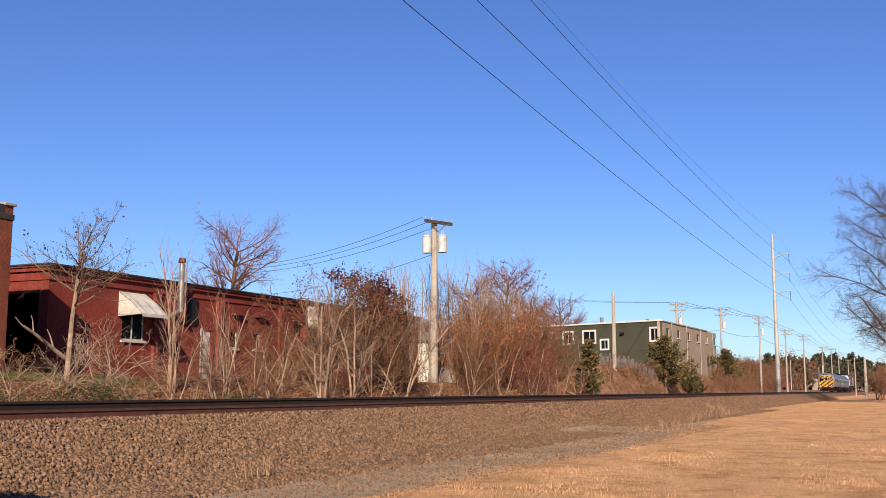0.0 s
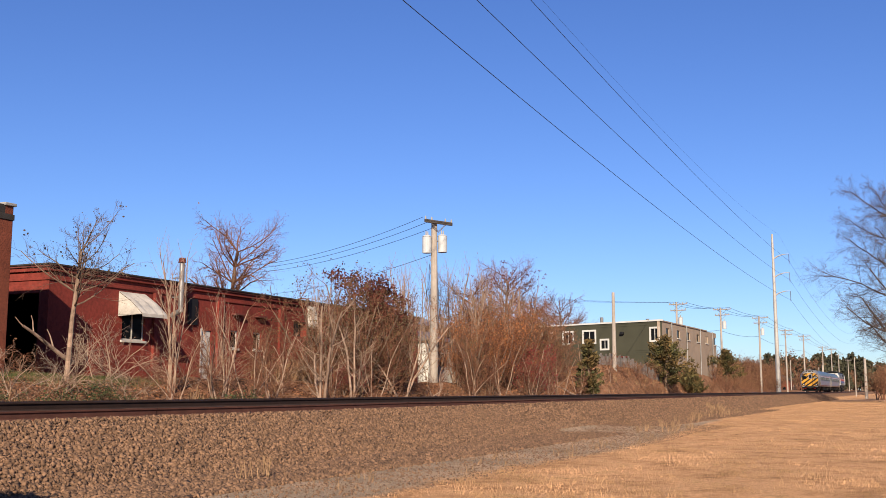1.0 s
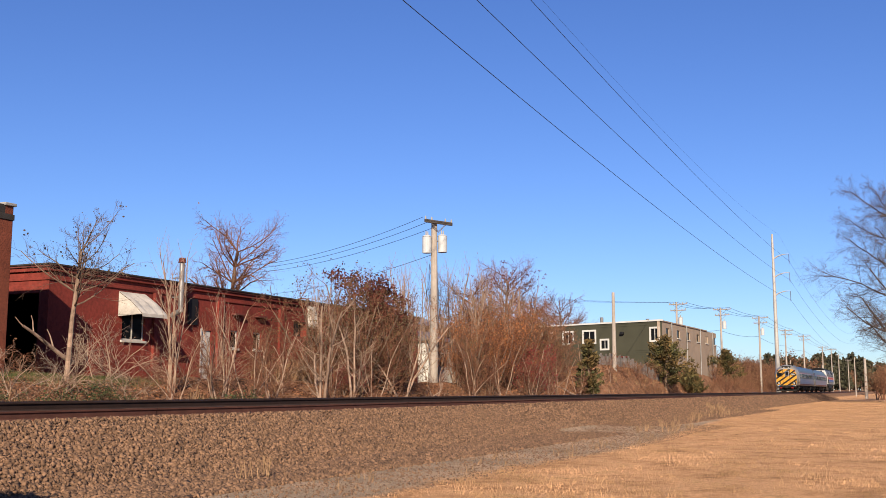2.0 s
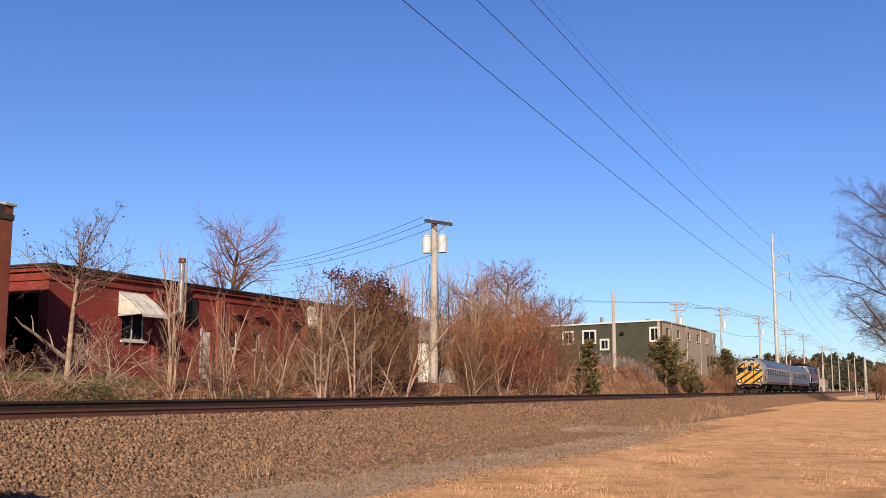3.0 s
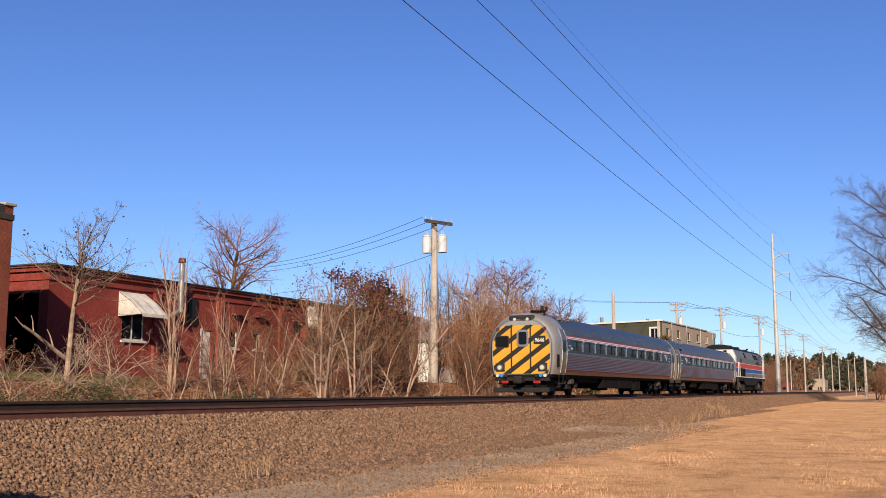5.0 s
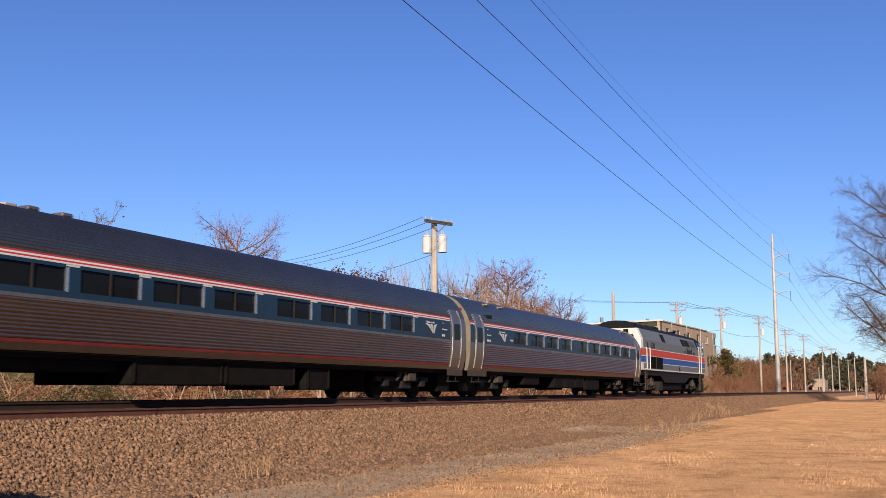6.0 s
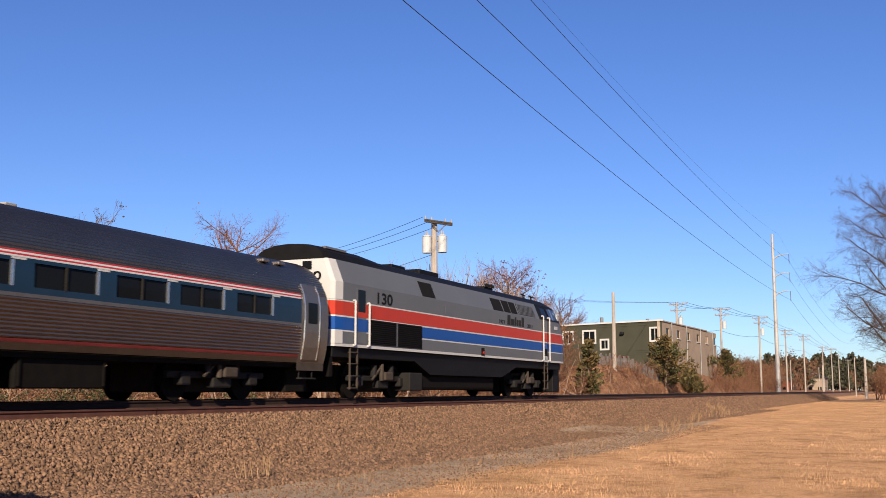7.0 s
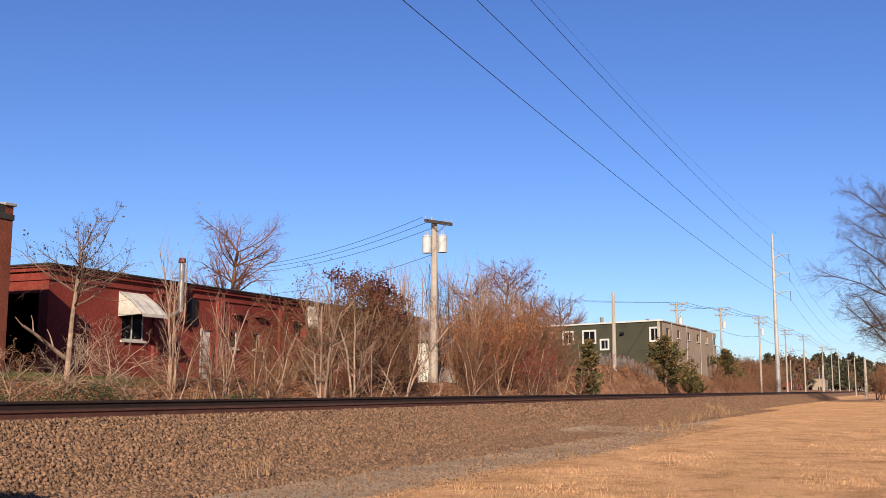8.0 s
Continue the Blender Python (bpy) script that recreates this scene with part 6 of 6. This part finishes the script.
for i in range(30):
    x = rp.uniform(330, 520)
    y = rp.uniform(0.02, 0.085) * x
    if abs(y - TRACK_Y) > 7 and not 0.054 < y / x < 0.084:
        again(brush, x, y, rp.uniform(0, 360), rp.uniform(2.6, 4.2))
for x, y, s in ((182, 4.6, 1.7), (186, 3.4, 2.1), (192, 5.6, 1.6), (198, 3.6, 2.0)):
    again(brush, x, y, x * 11, s)
for i in range(18):
    x = 580 + rp.uniform(-40, 40)
    again(pine, x, (0.022 + i * 0.0037) * x, rp.uniform(0, 360), rp.uniform(1.0, 1.4))
# bare trees over the bank beyond the olive building, and a closed line of pines behind the crossing
for i in range(20):
    x = 136 + i * 8.5 + rp.uniform(-3, 3)
    again(back_tree, x, 27 + (x - 136) * 0.05 + rp.uniform(-1, 7), rp.uniform(0, 360), rp.uniform(0.45, 0.72) + (x - 136) * 0.0012)
for i in range(26):
    x = rp.uniform(490, 570)
    again(pine, x, (0.035 + i * 0.0036) * x, rp.uniform(0, 360), rp.uniform(1.0, 1.5))
# big oak at the lawn's edge
oak = plant("oak_tree", "large spreading oak, nearly bare with few brown leaves", "tree", 131, [15.0], [(9, 0.03, 30, 64, 0.54, 0.01), (7, 0.12, 18, 46, 0.46, 0.02), (5, 0.16, 9, 44, 0.48, 0.0), (4, 0.2, 9, 44, 0.55, -0.01), (2, 0.22, 0, 40, 0.5, 0)], 0.30, [(9000, 0.075, 0.12, LEAF_BROWN, 3, 99, "dry_leaves")], BARK, DARK_TWIG, sides=8, thin=(0.36, 0.5), start=0.10)
seat(oak, 140.0, -0.3, 130, 1.5)
# unseen pines right of view, added to darken reflections in the car windows
for i in range(14):
    again(pine, 70 + i * 17 + rp.uniform(-4, 4), -34 + rp.uniform(-5, 5), rp.uniform(0, 360), rp.uniform(0.9, 1.2))
# unseen pines added behind the viewer, something dark for the train to reflect
for i in range(18):
    again(pine, -60 + i * 9.5 + rp.uniform(-3, 3), -58 + rp.uniform(-8, 8), rp.uniform(0, 360), rp.uniform(0.7, 1.0))
for i in range(34):
    x = rp.uniform(300, 540)
    y = rp.uniform(0.02, 0.10) * x
    if abs(y - TRACK_Y) > 6 and (x > 460 or not 0.054 < y / x < 0.084):
        again(pine, x, y, rp.uniform(0, 360), rp.uniform(0.55, 0.9))
for i in range(9):
    again(scrub, 79 + i * 1.6 + rp.uniform(-0.5, 0.5), rp.uniform(20.0, 21.0), rp.uniform(0, 360), rp.uniform(0.25, 0.42))
# dense brush closing the gaps behind the shrubs, and the far woods
for i in range(34):
    again(scrub, 65 + i * 0.7 + rp.uniform(-0.6, 0.6), rp.uniform(28.0, 34.0), rp.uniform(0, 360), rp.uniform(1.1, 1.7))
for i in range(44):
    x = rp.uniform(300, 520)
    y = rp.uniform(0.025, 0.15) * x
    if abs(y - TRACK_Y) > 7 and not 0.054 < y / x < 0.084:
        again(scrub, x, y, rp.uniform(0, 360), rp.uniform(3.0, 4.5))

# ---- ballast stones, ties, grass and litter ----
STONE = mat("brown_ballast_stone", (0.158, 0.091, 0.0535), 0.92, var=0.25, scale=8, fine=80, island=0.45)
BLADE = mat("dry_grass_blades", (0.50, 0.292, 0.152), 0.85, var=0.55, scale=0.5, fine=4.0, island=0.35, tint=(0.17, 0.105, 0.0441))
WEED = mat("dry_weed_stalks", (0.244, 0.15, 0.0814), 0.9, var=0.3, island=0.35)
LITTER = mat("fallen_brown_leaves", (0.235, 0.108, 0.054), 0.85, var=0.35, scale=1.0, island=0.55)
rng = np.random.default_rng(4)


def stuff(name, v, f, material, label, category, parent=None):
    me = bpy.data.meshes.new(name)
    v, f = np.asarray(v, np.float32), np.asarray(f, np.int32)
    me.vertices.add(len(v))
    me.vertices.foreach_set("co", v.ravel())
    k = f.shape[1]
    me.loops.add(f.size)
    me.loops.foreach_set("vertex_index", f.ravel())
    me.polygons.add(len(f))
    me.polygons.foreach_set("loop_start", np.arange(0, f.size, k, dtype=np.int32))
    me.polygons.foreach_set("loop_total", np.full(len(f), k, np.int32))
    me.update(calc_edges=True)
    me.materials.append(material)
    ob = new(name, me)
    if parent:
        ob.parent = parent
    return tagged(ob, label, category, kind="stuff")


def rotations(n):
    q = rng.normal(size=(n, 4))
    q /= np.linalg.norm(q, axis=1)[:, None]
    w, x, y, z = q.T
    return np.stack([1 - 2 * (y * y + z * z), 2 * (x * y - z * w), 2 * (x * z + y * w), 2 * (x * y + z * w), 1 - 2 * (x * x + z * z), 2 * (y * z - x * w), 2 * (x * z - y * w), 2 * (y * z + x * w), 1 - 2 * (x * x + y * y)], 1).reshape(n, 3, 3)


def scatter_stones(n, x0, x1, y0, y1, size, bias=1.0):
    """Angular stones: skewed blocks turned at random, half sunk."""
    cube = np.array([(sx, sy, sz) for sx in (-1, 1) for sy in (-1, 1) for sz in (-1, 1)], float) * 0.62
    quad = np.array([(0, 1, 3, 2), (4, 6, 7, 5), (0, 4, 5, 1), (2, 3, 7, 6), (0, 2, 6, 4), (1, 5, 7, 3)])
    x = x0 + (x1 - x0) * rng.random(n) ** bias
    y = y0 + (y1 - y0) * rng.random(n)
    s = size * rng.uniform(0.55, 1.35, n)
    p = cube[None] * rng.uniform(0.45, 1.3, (n, 8, 3)) * (s[:, None, None] * rng.uniform(0.45, 1.35, (n, 1, 3)))
    p = np.einsum("nij,nkj->nki", rotations(n), p)
    c = np.stack([x, y, ground_z(x, y) + s * 0.26], 1)
    v = (p + c[:, None]).reshape(-1, 3)
    f = (quad[None] + 8 * np.arange(n)[:, None, None]).reshape(-1, 4)
    return v, f


def join(a, b):
    return np.concatenate([a[0], b[0]]), np.concatenate([a[1], b[1] + len(a[0])])


def make_ballast():
    st = scatter_stones(46000, 9, 36, 9.2, 14.36, 0.043, 1.15)
    st = join(st, scatter_stones(13000, 34, 80, 11.8, 14.6, 0.055, 1.2))
    st = join(st, scatter_stones(16000, 76, 190, 11.5, 14.4, 0.075, 1.3))
    st = join(st, scatter_stones(9000, 44, 84, 9.4, 12.2, 0.045, 1.1))
    st = join(st, scatter_stones(5000, 10, 60, 14.6, 17.3, 0.04))
    st = join(st, scatter_stones(5000, 10, 60, 17.2, 19.6, 0.045))
    st = join(st, scatter_stones(16000, 9, 46, 6.9, 12.5, 0.020, 1.2))
    stuff("ballast_stones", *st, STONE, "loose angular brown ballast stones beside the track", "ballast")


def make_grass():
    n = 240000
    x = 9 + 150 * rng.random(n) ** 2.6
    edge = grass_edge(x)
    y = edge + 0.35 * rng.normal(size=n) * (rng.random(n) < 0.25) - (edge + 0.12 * x + 1.0) * rng.random(n) ** 1.0
    clump = 0.5 + 0.25 * wob(x, y, 1.1) + 0.25 * wob(x, y, 4.3, 2.0)
    h = (0.014 + 0.040 * rng.random(n) ** 2.5) * (0.35 + 1.6 * clump ** 2) * (1 + np.minimum(x, 70) / 160)
    w = 0.0035 * (1 + x / 28)
    a = rng.uniform(0, 2 * np.pi, n)
    lean = rng.uniform(0.1, 0.9, n)
    b = rng.uniform(0, 2 * np.pi, n)
    z = ground_z(x, y) - 0.004
    p0 = np.stack([x - np.cos(a) * w, y - np.sin(a) * w, z], 1)
    p1 = np.stack([x + np.cos(a) * w, y + np.sin(a) * w, z], 1)
    p2 = np.stack([x + np.cos(b) * h * lean, y + np.sin(b) * h * lean, z + h], 1)
    v = np.stack([p0, p1, p2], 1).reshape(-1, 3)
    f = np.arange(3 * n).reshape(-1, 3)
    stuff("lawn_grass", v, f, BLADE, "short dry straw-coloured lawn grass", "grass")


def make_weeds():
    v, f = [], []

    def stalk(x, y, h, k=7):
        z = float(ground_z(x, y))
        for _ in range(k):
            px, py = x + rng.normal() * 0.10, y + rng.normal() * 0.10
            d = rng.normal(size=2) * 0.22
            hh = h * rng.uniform(0.5, 1.1)
            w = 0.004 + 0.0001 * x
            a = len(v)
            v.extend([(px - w, py + w, z), (px + w, py - w, z), (px + d[0] * hh + w * 0.6, py + d[1] * hh - w * 0.6, z + hh * 0.95), (px + d[0] * hh - w * 0.6, py + d[1] * hh + w * 0.6, z + hh)])
            f.append((a, a + 1, a + 2, a + 3))
            for _ in range(3):
                t = rng.uniform(0.5, 1.0)
                c = np.array([px + d[0] * hh * t, py + d[1] * hh * t, z + hh * t])
                e = rng.normal(size=3) * 0.05 + np.array([0, 0, 0.05])
                a = len(v)
                v.extend([tuple(c - (w, 0, 0)), tuple(c + (w, 0, 0)), tuple(c + e + (w, 0, 0)), tuple(c + e - (w, 0, 0))])
                f.append((a, a + 1, a + 2, a + 3))
    for _ in range(46):
        x = rng.uniform(13, 34)
        stalk(x, float(grass_edge(x)) + rng.uniform(-0.2, 2.0) ** 1.0, rng.uniform(0.06, 0.2), 4)
    for _ in range(40):
        x = rng.uniform(34, 75)
        stalk(x, float(grass_edge(x)) + rng.uniform(0.0, 1.8), rng.uniform(0.15, 0.45))
    for x, y in ((15.0, 10.4), (70.0, 12.4), (72.0, 12.4), (71.0, 12.2)):
        for _ in range(4):
            stalk(x + rng.normal() * 0.4, y + rng.normal() * 0.3, 0.4, 5)
    for _ in range(130):
        x = rng.uniform(19, 90)
        stalk(x, rng.uniform(19.2, 23.0), rng.uniform(0.2, 0.6), 5)
    for _ in range(110):
        stalk(rng.uniform(39, 45), rng.uniform(25.5, 27.4), rng.uniform(0.7, 1.3), 8)
    stuff("dry_weeds", v, f, WEED, "scattered dry tan weed stalks", "weeds")


def make_litter():
    n = 30000
    x = 18 + 90 * rng.random(n) ** 1.3
    y = 18.9 + 5.5 * rng.random(n)
    s = rng.uniform(0.05, 0.12, n) * (1 + x / 120)
    p = np.array([(-1, 0, 0), (0, -0.6, 0.15), (1, 0, 0.05), (0, 0.6, 0.2)])[None] * s[:, None, None] * 0.6
    tilt = rotations(n)
    p = np.einsum("nij,nkj->nki", tilt, p)
    p[:, :, 2] *= 0.5
    v = (p + np.stack([x, y, ground_z(x, y) + 0.03], 1)[:, None]).reshape(-1, 3)
    stuff("leaf_litter", v, np.arange(4 * n).reshape(-1, 4), LITTER, "drifts of fallen brown leaves on the bank", "leaf litter")


def make_green_patch():
    n = 12000
    x = rng.uniform(21, 30, n)
    y = rng.uniform(23.8, 27.8, n)
    h = 0.05 + 0.14 * rng.random(n) ** 2
    a, b = rng.uniform(0, 2 * np.pi, n), rng.uniform(0, 2 * np.pi, n)
    z = ground_z(x, y) - 0.01
    p0 = np.stack([x - np.cos(a) * 0.012, y - np.sin(a) * 0.012, z], 1)
    p1 = np.stack([x + np.cos(a) * 0.012, y + np.sin(a) * 0.012, z], 1)
    p2 = np.stack([x + np.cos(b) * h * 0.6, y + np.sin(b) * h * 0.6, z + h], 1)
    stuff("green_grass", np.stack([p0, p1, p2], 1).reshape(-1, 3), np.arange(3 * n).reshape(-1, 3), GREEN_BLADE, "patch of green grass at the foot of the brick wall", "grass")


GREEN_BLADE = mat("green_grass_blades", (0.050, 0.068, 0.020), 0.85, var=0.3, scale=0.6, island=0.35, tint=(0.115, 0.088, 0.036))
make_green_patch()
make_ballast()
make_grass()
make_weeds()
make_litter()


def make_logs():
    for i, (x, y, rz, L, r) in enumerate(((24.2, 20.3, 12, 3.2, 0.05), (33.5, 20.1, -20, 2.4, 0.045), (37.5, 20.4, 15, 2.8, 0.05), (52.5, 20.6, 40, 3.0, 0.07), (62.0, 20.2, -15, 3.5, 0.10), (66.5, 20.6, 25, 3.0, 0.11), (70.0, 20.0, -30, 2.5, 0.09), (64.2, 21.0, 60, 2.6, 0.07), (68.0, 20.9, 150, 2.8, 0.08), (72.4, 20.6, 10, 2.4, 0.07), (45.0, 20.3, 8, 2.6, 0.05), (41.0, 20.2, -12, 2.2, 0.045), (57.0, 20.4, 165, 2.8, 0.06))):
        g = Growth(200 + i)
        g.branch(Vector((0, 0, 0)), Vector((1, 0, 0.12)).normalized(), L, r, 0, [(6, 0.1, 5, 45, 0.45, 0.0), (4, 0.15, 3, 40, 0.5, 0.05), (3, 0.15, 0, 40, 0.5, 0)])
        e = empty("fallen_branch", pose(x, y, float(ground_z(x, y)) + 0.05, 0, 0, rz), "pale fallen branch lying on the leaf litter", "branch", "fallen branches")
        part("limb", g.wood((0,), 5), PALE_BARK, e)
        tagged(part("side_twig", g.wood((1, 2), 3), PALE_BARK, e), kind="stuff")

    g = Growth(222)
    g.branch(Vector((25.9, 24.8, 2.35)), Vector((-2.0, 0.2, 0.95)).normalized(), 2.3, 0.085, 0, [(5, 0.06, 3, 50, 0.35, 0.0), (3, 0.15, 0, 40, 0.5, 0.05)])
    e = empty("leaning_log", Matrix.Identity(4), "pale broken log leaning beside the brick corner", "log")
    part("limb", g.wood((0,), 6), PALE_BARK, e)
    tagged(part("side_twig", g.wood((1,), 3), PALE_BARK, e), kind="stuff")


make_logs()

# single ties along the near stretch, the rest joined
tie_mesh = None
far = bmesh.new()
for i in range(-20, 560):
    x = 8 + i * 0.495
    if 0 <= i < 290:
        if tie_mesh is None:
            t = part("tie", boxbm(-0.115, 0.115, -1.3, 1.3, -0.33, -0.155, bevel=0.0), TIE, TRACK)
            tie_mesh = t.data
        else:
            t = new("tie", tie_mesh)
            t.parent = TRACK
        t.matrix_basis = pose(x + 0.03 * math.sin(i * 5.1), 0.05 * math.sin(i * 2.3), 0.012 * math.sin(i * 3.7), 0, 0, 1.5 * math.sin(i * 1.9))
    else:
        box(far, x - 0.115, x + 0.115, -1.3, 1.3, -0.33, -0.155)
tagged(part("far_ties", far, TIE, TRACK), kind="stuff")


def motions():
    for thing, s in CARS:
        walk(thing, [(t, pose(7.944 - 35.505 * (t - 6.0) + s, TRACK_Y, CAR_Z)) for t in (0.0, 2.0, 4.0, 6.0, 8.0)])


motions()
